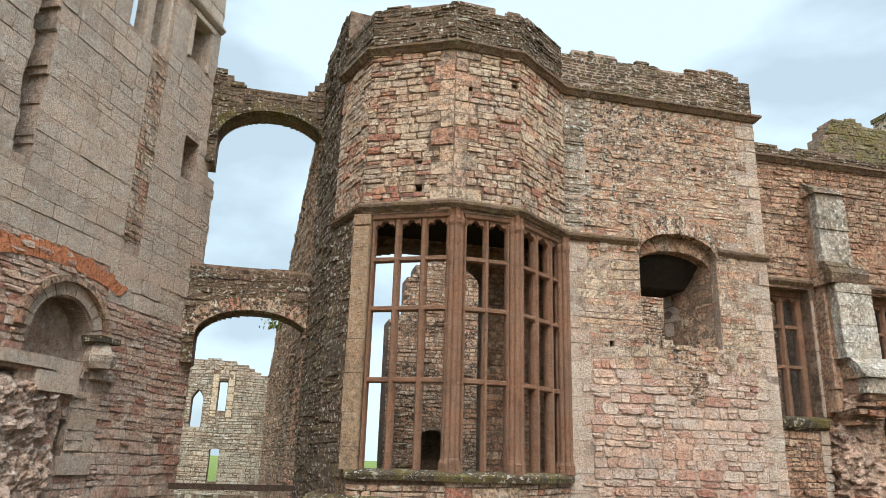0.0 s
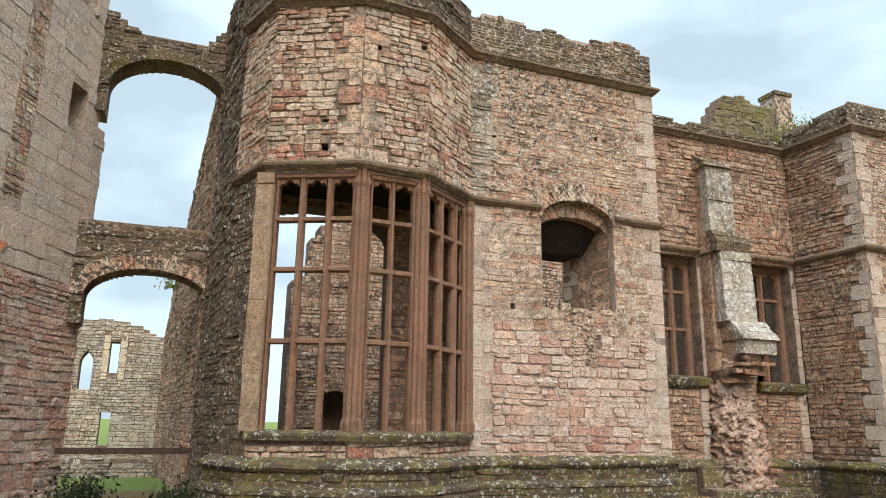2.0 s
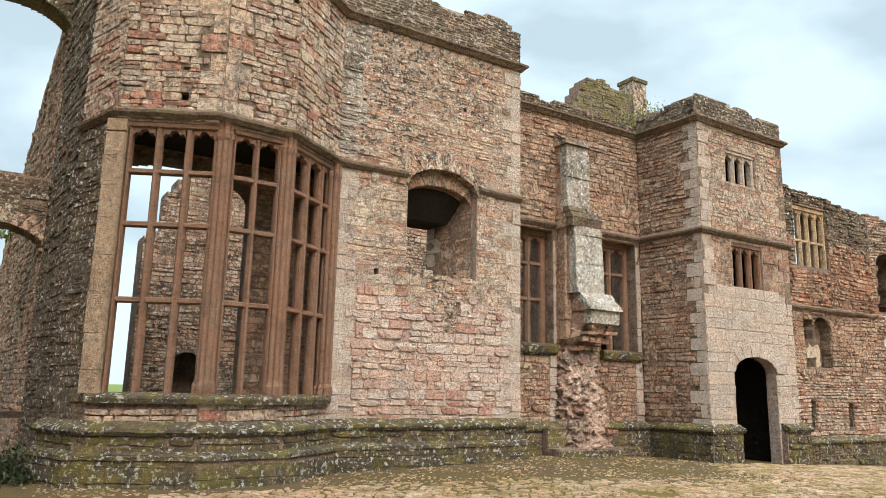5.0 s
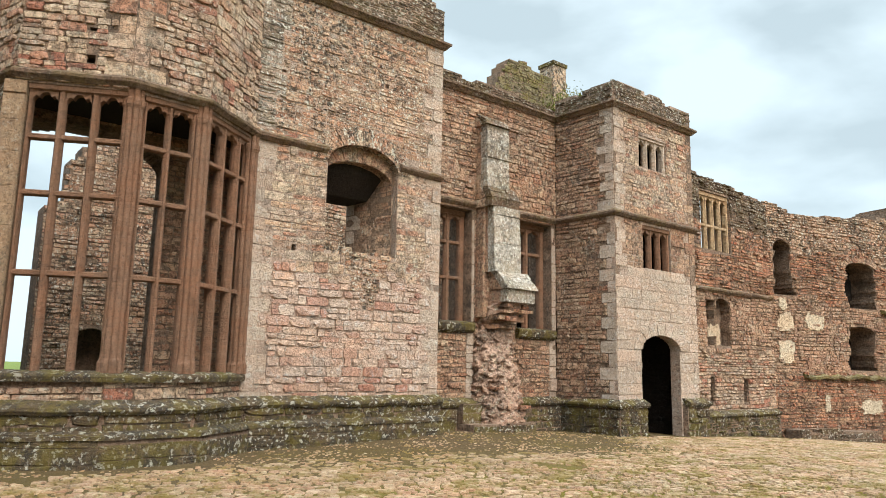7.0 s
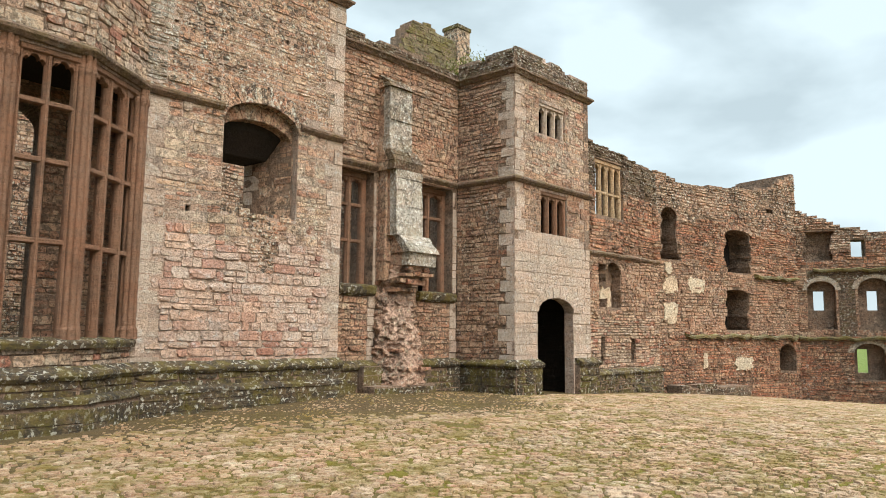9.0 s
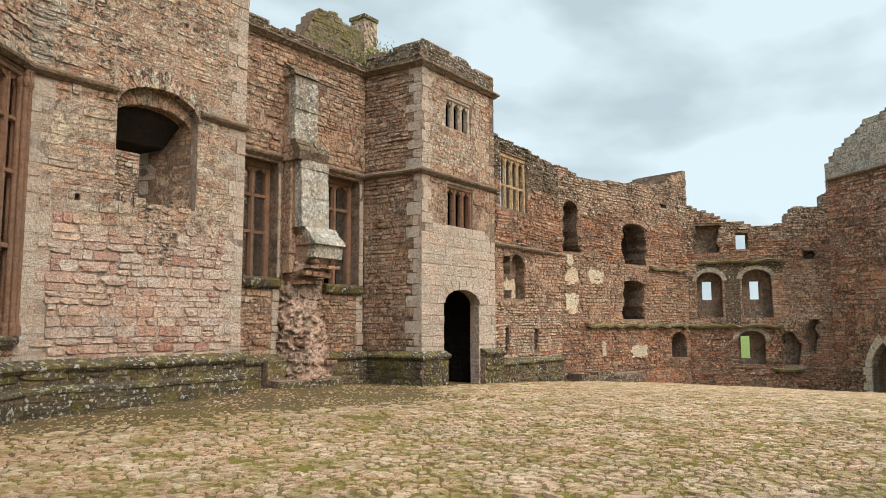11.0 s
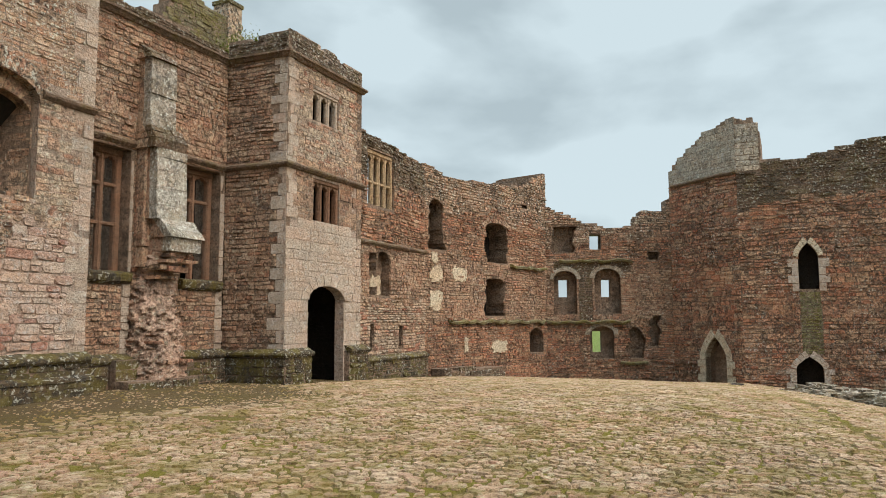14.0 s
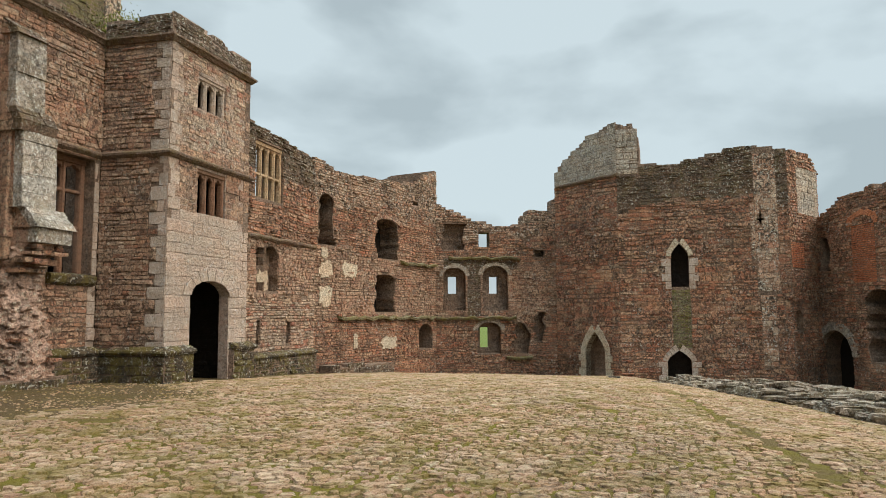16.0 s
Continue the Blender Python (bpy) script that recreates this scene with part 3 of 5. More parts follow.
# plinth in two stages with a weathered cap
PL1, PL2 = shifted(BAY[1:], 0.16), shifted(BAY[1:], 0.30)
for stage, (pts, za, zb) in enumerate(((PL1, 0.46, 0.84), (PL2, -0.6, 0.46))):
    for i in range(len(pts) - 1):
        wall("plinth", pts[i], pts[i + 1], za, lambda u, zb=zb: zb, 0.6, "plinth", "lichen-spotted mossy stone plinth", course=(0.17, 0.2) if stage == 0 else (0.2, 0.27), width=(0.35, 0.9), jitter=0.016, pieces=60, near=(length / 2, 0.2 if stage else 0.6), seed=50 + 10 * stage + i)
ribbon("trim_plinth_cap", [(*p, 0.84) for p in PL1], CAP, M["plinth"], label="lichen-covered sloping plinth cap", uneven=0.025)
ribbon("trim_plinth_step", [(*p, 0.46) for p in PL2], [(-0.05, -0.04), (0.03, -0.04), (0.03, 0.02), (-0.16, 0.1), (-0.2, 0.1)], M["plinth"], label="lichen-covered plinth step", uneven=0.02)
ribbon("window_sill", [(*p, SILL_Z) for p in BAY[2:6]], [(-0.5, -0.1), (0.1, -0.1), (0.12, -0.02), (0.1, 0.02), (-0.1, 0.07), (-0.5, 0.07)], M["plinth"], label="worn sloping stone window sill", uneven=0.01)

# ---- bay window ----


def bar(name, fr, u0, u1, w0, w1, z0, z1, mat, parent, cut=0.02):
    """A chamfered stone bar between the given limits of a wall's frame."""
    verts = []
    c = min(cut, 0.45 * abs(u1 - u0), 0.45 * abs(w1 - w0), 0.45 * abs(z1 - z0))
    upright = (z1 - z0) > (u1 - u0)
    if upright:
        ring = [(u0 + c, w0), (u1 - c, w0), (u1, w0 + c * 2), (u1, w1 - c * 2), (u1 - c, w1), (u0 + c, w1), (u0, w1 - c * 2), (u0, w0 + c * 2)]
        for z in (z0, z1):
            verts += [fr.at(u, w, z) for u, w in ring]
    else:
        ring = [(w0, z0 + c), (w0 + c * 2, z0), (w1 - c * 2, z0), (w1, z0 + c), (w1, z1 - c), (w1 - c * 2, z1), (w0 + c * 2, z1), (w0, z1 - c)]
        for u in (u0, u1):
            verts += [fr.at(u, w, z) for w, z in ring]
    n = len(ring)
    faces = [(i, (i + 1) % n, n + (i + 1) % n, n + i) for i in range(n)] + [tuple(range(n))[::-1], tuple(range(n, 2 * n))]
    ob = link_mesh(name, verts, faces, mat, parent)
    bm = bmesh.new()
    bm.from_mesh(ob.data)
    bmesh.ops.recalc_face_normals(bm, faces=bm.faces)
    bm.to_mesh(ob.data)
    bm.free()
    return ob


def cusped_head(fr, u0, u1, w0, w1, z0, z1, mat, parent):
    """The pierced head of a light: a small arch with two cusps cut from a slab."""
    mid, half = (u0 + u1) / 2, (u1 - u0) / 2
    under = []
    for i in range(13):
        s = -1 + 2 * i / 12
        z = z0 + (z1 - z0) * (0.25 + 0.6 * (1 - s * s) ** 0.7 - 0.28 * math.exp(-((abs(s) - 0.5) / 0.13) ** 2))
        under.append((mid + s * half, z))
    verts, faces = [], []
    for w in (w0, w1):
        verts += [fr.at(u, w, z) for u, z in under] + [fr.at(u, w, z1) for u, _ in under]
    k = len(under)
    for i in range(k - 1):
        faces.append((i, i + 1, k + i + 1, k + i))
        faces.append((2 * k + i, 3 * k + i, 3 * k + i + 1, 2 * k + i + 1))
        faces.append((i, 2 * k + i, 2 * k + i + 1, i + 1))
    return link_mesh("cusped_head", verts, faces, mat, parent)


def mullioned(name, label, fr, u0, u1, z0, z1, lights, transoms, mat, w0=0.12, depth=0.2, mull=0.13, jamb=0.12, heads=True, proud=0.0, group=""):
    """A stone window without glass: jambs, mullions, transoms, cusped heads."""
    anchor = new(name)
    anchor.location = fr.at((u0 + u1) / 2, w0, z0)
    tagged(anchor, label, "window", group)
    made = []
    made.append(bar("jamb", fr, u0, u0 + jamb, w0 - proud, w0 + depth, z0, z1, mat, None))
    made.append(bar("jamb", fr, u1 - jamb, u1, w0 - proud, w0 + depth, z0, z1, mat, None))
    made.append(bar("lintel", fr, u0, u1, w0 - proud - 0.02, w0 + depth, z1, z1 + 0.16, mat, None))
    a, b = u0 + jamb, u1 - jamb
    pitch = (b - a + mull) / lights
    for i in range(1, lights):
        c = a + pitch * i - mull / 2
        made.append(bar("mullion", fr, c - mull / 2, c + mull / 2, w0, w0 + depth, z0, z1, mat, None, 0.035))
    for z in transoms:
        made.append(bar("transom", fr, a - 0.02, b + 0.02, w0 + 0.02, w0 + depth - 0.02, z - 0.05, z + 0.05, mat, None, 0.02))
    if heads:
        for i in range(lights):
            made.append(cusped_head(fr, a + pitch * i, a + pitch * (i + 1) - mull, w0 + 0.03, w0 + depth - 0.03, z1 - 0.2, z1 + 0.01, mat, None))
    inv = Matrix.Translation(anchor.location).inverted()
    for ob in made:
        ob.parent = anchor
        ob.matrix_parent_inverse = inv
    return anchor


BAY_LABEL = "tall glassless bay window light with moulded red sandstone mullions"
for i, lights, ua, ub, mull in ((2, 3, 0.2, 1.72, 0.13), (3, 2, 0.27, 1.18, 0.11), (4, 3, 0.15, 1.74, 0.12)):
    fr = Frame(BAY[i], BAY[i + 1])
    mullioned("window_bay", BAY_LABEL, fr, ua, ub, SILL_Z + 0.05, HEAD_Z, lights, (2.96, 4.25, 5.18), M["trim"], w0=0.05, depth=0.2, mull=mull, jamb=0.06, group="faces of the bay window")
front = Frame(BAY[3], BAY[4])


def corner_post(x, y, z0, z1, rad, label):
    """A cluster of slim shafts and hollows round a core, with a cap and a base."""
    ring = 64
    verts, faces = [], []
    levels = ((z0, 1.22), (z0 + 0.16, 1.22), (z0 + 0.24, 1.0), (z1 - 0.34, 1.0), (z1 - 0.28, 1.16), (z1 - 0.2, 1.16), (z1 - 0.14, 1.0), (z1, 1.08))
    for z, k in levels:
        for j in range(ring):
            a = 2 * math.pi * j / ring
            rr = rad * k * (0.76 + 0.24 * abs(math.cos(4 * a)) ** 0.6)
            verts.append((x + rr * math.cos(a), y + rr * math.sin(a), z))
    for n in range(len(levels) - 1):
        faces += [(n * ring + j, n * ring + (j + 1) % ring, (n + 1) * ring + (j + 1) % ring, (n + 1) * ring + j) for j in range(ring)]
    faces += [tuple(range(ring))[::-1], tuple(range((len(levels) - 1) * ring, len(levels) * ring))]
    return tagged(link_mesh("corner_post", verts, faces, M["trim"]), label, "post", "posts of the bay window", "structure")


for x, y in (front.at(0.12, 0.13, 0)[:2], front.at(1.31, 0.13, 0)[:2], (5.66, 13.3)):
    corner_post(x, y, SILL_Z + 0.04, STR_Z - 0.06, 0.165, "moulded red sandstone corner post of the bay window")
pier = new("window_pier")
pfr = Frame(BAY[2], BAY[3])
pier.location = pfr.at(0.05, 0.1, SILL_Z)
tagged(pier, "buff dressed stone pier at the edge of the bay window", "pier", kind="structure")
rp, z = random.Random(91), SILL_Z + 0.04
while z < STR_Z - 0.1:
    h = min(rp.uniform(0.35, 0.7), STR_Z - 0.08 - z)
    ob = bar("pier_stone", pfr, -0.14 - rp.uniform(0, 0.03), 0.19, -0.03, 0.4, z + 0.004, z + h - 0.004, M["pier"], pier, 0.025)
    ob.matrix_parent_inverse = Matrix.Translation(pier.location).inverted()
    z += h

# inside the bay: soffit, its shade in the colour, and the arch to the hall
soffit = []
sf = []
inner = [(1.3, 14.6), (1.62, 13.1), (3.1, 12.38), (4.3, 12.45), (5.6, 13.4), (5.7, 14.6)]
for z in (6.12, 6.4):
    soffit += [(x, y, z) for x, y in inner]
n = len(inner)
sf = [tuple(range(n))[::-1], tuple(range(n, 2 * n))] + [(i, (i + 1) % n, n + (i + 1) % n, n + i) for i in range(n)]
tagged(link_mesh("ceiling_bay", soffit, sf, M["shade_black"]), "stone soffit of the bay with shade put into its colour", "ceiling", kind="structure")
wall("wall_bay_arch", (1.1, 14.35), (5.75, 14.35), 0.0, lambda u: 9.2, 0.7, "warm", "inner wall with a wide arch behind the bay", [opening(0.3, 3.3, -1, 5.35, 0.62)], seed=71)
# The vault's own shade is put into its near-black colour.
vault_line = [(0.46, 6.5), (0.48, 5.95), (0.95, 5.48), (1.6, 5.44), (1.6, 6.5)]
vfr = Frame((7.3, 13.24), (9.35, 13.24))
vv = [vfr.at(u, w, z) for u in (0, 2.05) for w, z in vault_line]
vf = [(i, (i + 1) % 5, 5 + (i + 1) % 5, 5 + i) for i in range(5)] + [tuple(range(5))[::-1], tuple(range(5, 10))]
tagged(link_mesh("ceiling_opening", vv, vf, M["shade_black"]), "sloping vault inside the wall opening with shade put into its colour", "ceiling", kind="structure")

# alcove surround
fr = Frame(BAY[5], BAY[6])


def voussoirs(name, fr, u0, u1, z1, rise, depth, count, key, label, w=-0.03, thick=0.25, seed=0, keep=None):
    """A ring of wedge stones over an arch."""
    r = random.Random(seed)
    holder = new(name)
    holder.location = fr.at((u0 + u1) / 2, 0, z1)
    tagged(holder, label, "arch", kind="structure")
    inv = Matrix.Translation(holder.location).inverted()
    mid, half = (u0 + u1) / 2, (u1 - u0) / 2
    for i in range(*(keep or (0, count))):
        ring = []
        d = depth * (0.8 + 0.4 * r.random())
        for t in ((i + 0.04) / count, (i + 0.96) / count):
            a = math.pi * (1 - t)
            ring.append((mid + half * math.cos(a), z1 + rise * math.sin(a), mid + (half + d) * math.cos(a), z1 + (rise + d) * math.sin(a)))
        (a0, b0, c0, d0), (a1, b1, c1, d1) = ring
        o = w - 0.02 * r.random()
        verts = [fr.at(a0, o, b0), fr.at(a1, o, b1), fr.at(c1, o, d1), fr.at(c0, o, d0), fr.at(a0, thick, b0), fr.at(a1, thick, b1), fr.at(c1, thick, d1), fr.at(c0, thick, d0)]
        ob = link_mesh("voussoir", verts, [(0, 1, 2, 3), (4, 7, 6, 5), (0, 4, 5, 1), (1, 5, 6, 2), (2, 6, 7, 3), (3, 7, 4, 0)], M[key + "_piece"], holder)
        ob.matrix_parent_inverse = inv
    return holder


voussoirs("trim_alcove_arch", fr, 7.40 - 5.72, 9.24 - 5.72, 5.97, 0.5, 0.36, 27, "aged", "rough stone arch over the opening", w=-0.012)
voussoirs("trim_alcove_arch", fr, 7.42 - 5.72, 9.22 - 5.72, 5.72, 0.42, 0.36, 25, "warm", "set-back inner order of the rough stone arch", w=0.2, thick=0.52, seed=5)

wall("wall_opening_reveal", (8.86, 14.85), (9.2, 13.42), 3.7, lambda u: 6.35, 0.5, "warm", "deep splayed reveal of coursed brown stone inside the wall opening", bands=((3.7, 4.9, "aged", (0.3, 0.45), (0.35, 0.7)), (4.9, 99, "warm", COURSE, WIDTH)), quoins=((0, 3.7, 6.3, "grey"),), joint=0.004, jitter=0.012, seed=66)
rsill = random.Random(67)
x = 7.42
while x < 9.2:
    # loose stones along the broken sill
    wd, hz = rsill.uniform(0.14, 0.36), rsill.uniform(0.04, 0.15)
    obox("sill_stone", fr, x - 5.72, min(x + wd, 9.26) - 5.735, -0.03 + rsill.uniform(0, 0.05), 0.55, 3.96, 4.0 + hz, M["aged_piece"], "rough loose stone on the sill of the opening", "stone", "thing")
    x += wd

# recess wall with two tall windows
RY = 13.9
wfr = ((11.0 - 10.4, 12.1 - 10.4), (13.75 - 10.4, 15.12 - 10.4))
rec_holes = [opening(wfr[0][0], wfr[0][1], 2.75, 5.7), opening(wfr[1][0], wfr[1][1], 2.68, 5.7)]
body, fr = wall("wall_recess", (10.4, RY), (15.32, RY), -0.6, ragged(9.3, 0.14, 0.8, 5), 0.9, "warm", "warm brown rubble wall between hall and porch", rec_holes,
     bands=((-0.6, 8.89, "warm", COURSE, WIDTH), (8.89, 99, "dark", (0.06, 0.115), (0.15, 0.42))), panels=((1.56, 1.8, 0.7, 2.58, "grey", (0.3, 0.5), (0.24, 0.25)), (1.71, 1.8, 2.78, 5.7, "grey", (0.4, 0.6), (0.09, 0.1)), (4.62, 4.9, 0.7, 2.5, "grey", (0.3, 0.5), (0.28, 0.29)), (4.73, 4.9, 2.7, 5.7, "grey", (0.4, 0.6), (0.17, 0.18)), (0.0, 0.56, 0.7, 2.3, "warm", COURSE, WIDTH)), seed=31, pieces=300, near=(3.4, 7.2))
for (a, b), sill in zip(wfr, (2.75, 2.68)):
    mullioned("window_recess", "tall two-light red sandstone window with transoms, open behind", fr, a, b, sill, 5.55, 2, (3.91, 4.84), M["trim"], w0=0.3, depth=0.18, mull=0.14, jamb=0.16, group="recess windows")
    voussoirs("trim_relieving_arch", fr, a - 0.1, b + 0.1, 6.05, 0.42, 0.42, 13, "warm", "rough relieving arch over the window", w=-0.012, seed=int(a * 9))
    ribbon("window_sill", [fr.at(a - 0.05, 0, sill), fr.at(b + 0.05, 0, sill)], [(-0.3, -0.27), (0.03, -0.27), (0.12, -0.2), (0.15, -0.05), (0.12, 0.0), (-0.3, 0.06)], M["plinth"], label="broken mossy stone sill", uneven=0.035)
PORCH_Z, PORCH_COR = 5.83, 8.93
PX0, PX1, PY = 15.45, 19.25, 11.9
ribbon("trim_string_course", [(10.5, RY, PORCH_Z), (15.32, RY, PORCH_Z), (PX0, PY, PORCH_Z), (PX1, PY, PORCH_Z), (PX1, PY + 2, PORCH_Z)], STRING, M["string"], label="dark string course round the porch and recess", uneven=0.02)
ribbon("trim_cornice", [(10.5, RY, PORCH_COR), (15.32, RY, PORCH_COR), (PX0, PY, PORCH_COR), (PX1, PY, PORCH_COR), (PX1, PY + 2, PORCH_COR)], CORNICE, M["string"], label="dark cornice round the porch and recess", uneven=0.02)

# ---- porch ----
PORCH = "two-storey stone porch wall with worn ashlar"
ASH = (0.24, 0.36)
wall("wall_porch_side", (15.32, RY), (PX0, PY), -0.7, ragged(9.5, 0.16, 1.1, 6), 0.6, "warm", PORCH, bands=((-0.7, PORCH_COR, "warm", COURSE, WIDTH), (PORCH_COR, 99, "dark", (0.08, 0.14), (0.18, 0.45))), quoins=((1, 0.7, PORCH_COR, "grey"),), seed=33, pieces=240, near=(1.0, 3.0))
pf = [opening(16.5 - PX0, 18.3 - PX0, -1, 2.2, 0.42), opening(16.68 - PX0, 18.02 - PX0, 4.46, 5.68), opening(16.6 - PX0, 17.95 - PX0, 7.33, 8.3)]
body, fr = wall("wall_porch_front", (PX0, PY), (PX1, PY), -0.7, ragged(9.55, 0.28, 1.3, 7), 0.32, "grey", PORCH, pf,
     bands=((-0.7, 4.4, "grey", (0.24, 0.34), (0.35, 0.8)), (4.4, 6.1, "warm", (0.18, 0.3), (0.25, 0.7)), (6.1, PORCH_COR, "pink", COURSE, WIDTH), (PORCH_COR, 99, "dark", (0.08, 0.14), (0.18, 0.45))), quoins=((0, 4.4, PORCH_COR, "grey"), (1, 4.4, PORCH_COR, "warm")), seed=34, jitter=0.014, joint=0.012, mat=M["lime"], pieces=200, near=(1.8, 3.0))
wall("wall_porch_back", (PX1, PY), (PX1, PY + 3), -0.7, ragged(9.5, 0.15, 1.1, 8), 0.28, "warm", PORCH, seed=35)
mullioned("window_porch", "three-light red sandstone porch window", fr, 16.68 - PX0, 18.02 - PX0, 4.46, 5.56, 3, (), M["trim"], w0=0.06, depth=0.2, mull=0.12, jamb=0.1)
mullioned("window_porch", "three-light buff stone upper porch window", fr, 16.6 - PX0, 17.95 - PX0, 7.33, 8.2, 3, (), M["grey"], w0=0.06, depth=0.2, mull=0.12, jamb=0.1)
voussoirs("trim_porch_arch", fr, 16.5 - PX0, 18.3 - PX0, 2.2, 0.42, 0.3, 9, "grey", "smooth ashlar arch of the porch doorway", w=-0.02)
for pts in ([(15.3, RY), (PX0 - 0.18, PY - 0.18), (16.46, PY - 0.18)], [(18.34, PY - 0.18), (PX1 + 0.18, PY - 0.18), (PX1 + 0.18, PY + 1)], [(10.5, RY - 0.18), (15.3, RY - 0.18)]):
    for a, b in zip(pts, pts[1:]):
        wall("plinth", a, b, -0.8, lambda u: 0.72, 0.4, "plinth", "dark mossy porch plinth", course=(0.17, 0.26), width=(0.3, 0.7), pieces=40, near=(0.6, 0.4), seed=int(a[0] * 7))
    ribbon("trim_plinth_cap", [(*p, 0.72) for p in pts], CAP, M["plinth"], label="mossy plinth cap", uneven=0.02)
# Added walls shut daylight out of the porch; shade is in their near-black colour.
wall("wall_porch_inner", (15.4, 17.5), (19.4, 17.5), -0.7, lambda u: 8.9, 0.5, "shade_black", "back wall added inside the porch passage, with shade put into its colour", mat=M["shade_black"], seed=36)
wall("wall_porch_inner_side", (18.75, 17.5), (18.75, 12.23), -0.7, lambda u: 8.9, 0.2, "shade_black", "side wall inside the porch with shade put into its colour", mat=M["shade_black"], seed=37)


def slab(name, x0, x1, y0, y1, z0, z1, mat, label):
    v, f = [], []
    box_into(v, f, [(x0, y0, z0), (x1, y0, z0), (x1, y1, z0), (x0, y1, z0), (x0, y0, z1), (x1, y0, z1), (x1, y1, z1), (x0, y1, z1)])
    return tagged(link_mesh(name, v, f, mat), label, "ceiling", kind="structure")


wall("wall_porch_inner_side", (16.1, 12.23), (16.1, 17.5), -0.7, lambda u: 8.9, 0.3, "shade_black", "side wall inside the porch with shade put into its colour", mat=M["shade_black"], seed=38)
# Slabs added over both storeys to keep daylight out.
slab("ceiling_porch", 15.5, 19.2, 12.23, 17.9, 3.0, 3.3, M["wood"], "dark ceiling slab added to keep daylight out of the porch passage")
slab("ceiling_porch_upper", 15.5, 19.2, 12.23, 17.9, 8.5, 8.7, M["wood"], "dark roof slab added to keep daylight out of the upper porch room")

# ---- buttress between the recess windows ----
bfr = Frame((12.2, RY), (13.2, RY))


buttress = new("buttress")
buttress.location = (12.8, 13.4, 0)
tagged(buttress, "broken lichen-whitened stone buttress with a ruined red base", "buttress")
binv = Matrix.Translation(buttress.location).inverted()
rb = random.Random(15)


def block_tower(name, levels, fr, u0, u1, key, parent, course=0.3, front=1):
    """Courses of worn blocks whose front follows (z, out): a return block towards the side, then `front` blocks."""
    zs = [q[0] for q in levels]
    outs = [q[1] for q in levels]
    z = zs[0]
    while z < zs[-1] - 0.03:
        z2 = z + course * rb.uniform(0.75, 1.25)
        if zs[-1] - z2 < 0.4 * course:
            z2 = zs[-1]
        o0, o1 = float(np.interp(z, zs, outs)), float(np.interp(z2 - 0.004, zs, outs))
        cuts = [u0 + (u1 - u0) * i / front + (rb.uniform(-0.06, 0.06) if 0 < i < front else 0) for i in range(front + 1)]
        for a, b in zip(cuts, cuts[1:]):
            d, e = rb.uniform(-0.012, 0.018), (lambda k=0.011: rb.uniform(-k, k))
            body = min(0.24, 0.6 * min(o0, o1) + 0.02)
            rows = [(-o0 - d, -o1 - d, body - o0, body - o1, key)]
            if a == u0:
                rows.append((body - o0, body - o1, 0.0, 0.0, "warm"))
            for f0, f1, k0, k1, stone_key in rows:
                c = 0.012
                vs = []
                for zz, fy, ky in ((z + 0.004, f0, k0), (z2 - 0.004, f1, k1)):
                    ring = ((a + c, fy), (b - c, fy), (b, fy + c), (b, ky), (a, ky), (a, fy + c))
                    vs += [fr.at(u + 0.003 + e(), w + e(), zz + e(0.006)) for u, w in ring]
                fs = [tuple(range(6))[::-1], tuple(range(6, 12))] + [(i, (i + 1) % 6, 6 + (i + 1) % 6, 6 + i) for i in range(6)]
                ob = link_mesh(name, vs, fs, M[stone_key + "_piece"], parent)
                ob.matrix_parent_inverse = binv
        z = z2


for nm, levels, a, b, mt, course, front in (
    ("core_stone", [(2.9, 0.3), (8.0, 0.3)], 0.03, 0.78, "warm", 0.4, 1),
    ("coping_stone", [(7.98, 0.5), (8.06, 0.5), (8.36, 0.04)], -0.04, 0.82, "dark", 0.12, 2),
    ("shaft_stone", [(6.28, 0.47), (7.98, 0.44)], 0.0, 0.8, "lichened", 0.4, 1),
    ("set_off_stone", [(5.76, 0.62), (5.86, 0.74), (5.92, 0.72), (6.3, 0.48)], -0.02, 1.0, "dark", 0.18, 3),
    ("shaft_stone", [(4.05, 0.66), (5.78, 0.62)], 0.1, 1.05, "lichened", 0.42, 1),
    ("weathering_stone", [(3.6, 1.06), (3.66, 1.02), (4.08, 0.66)], 0.2, 1.28, "lichened", 0.16, 2),
    ("bracket_stone", [(3.27, 0.97), (3.6, 1.0)], 0.24, 1.24, "lichened", 0.33, 2),
):
    block_tower(nm, levels, bfr, a, b, mt, buttress, course, front)

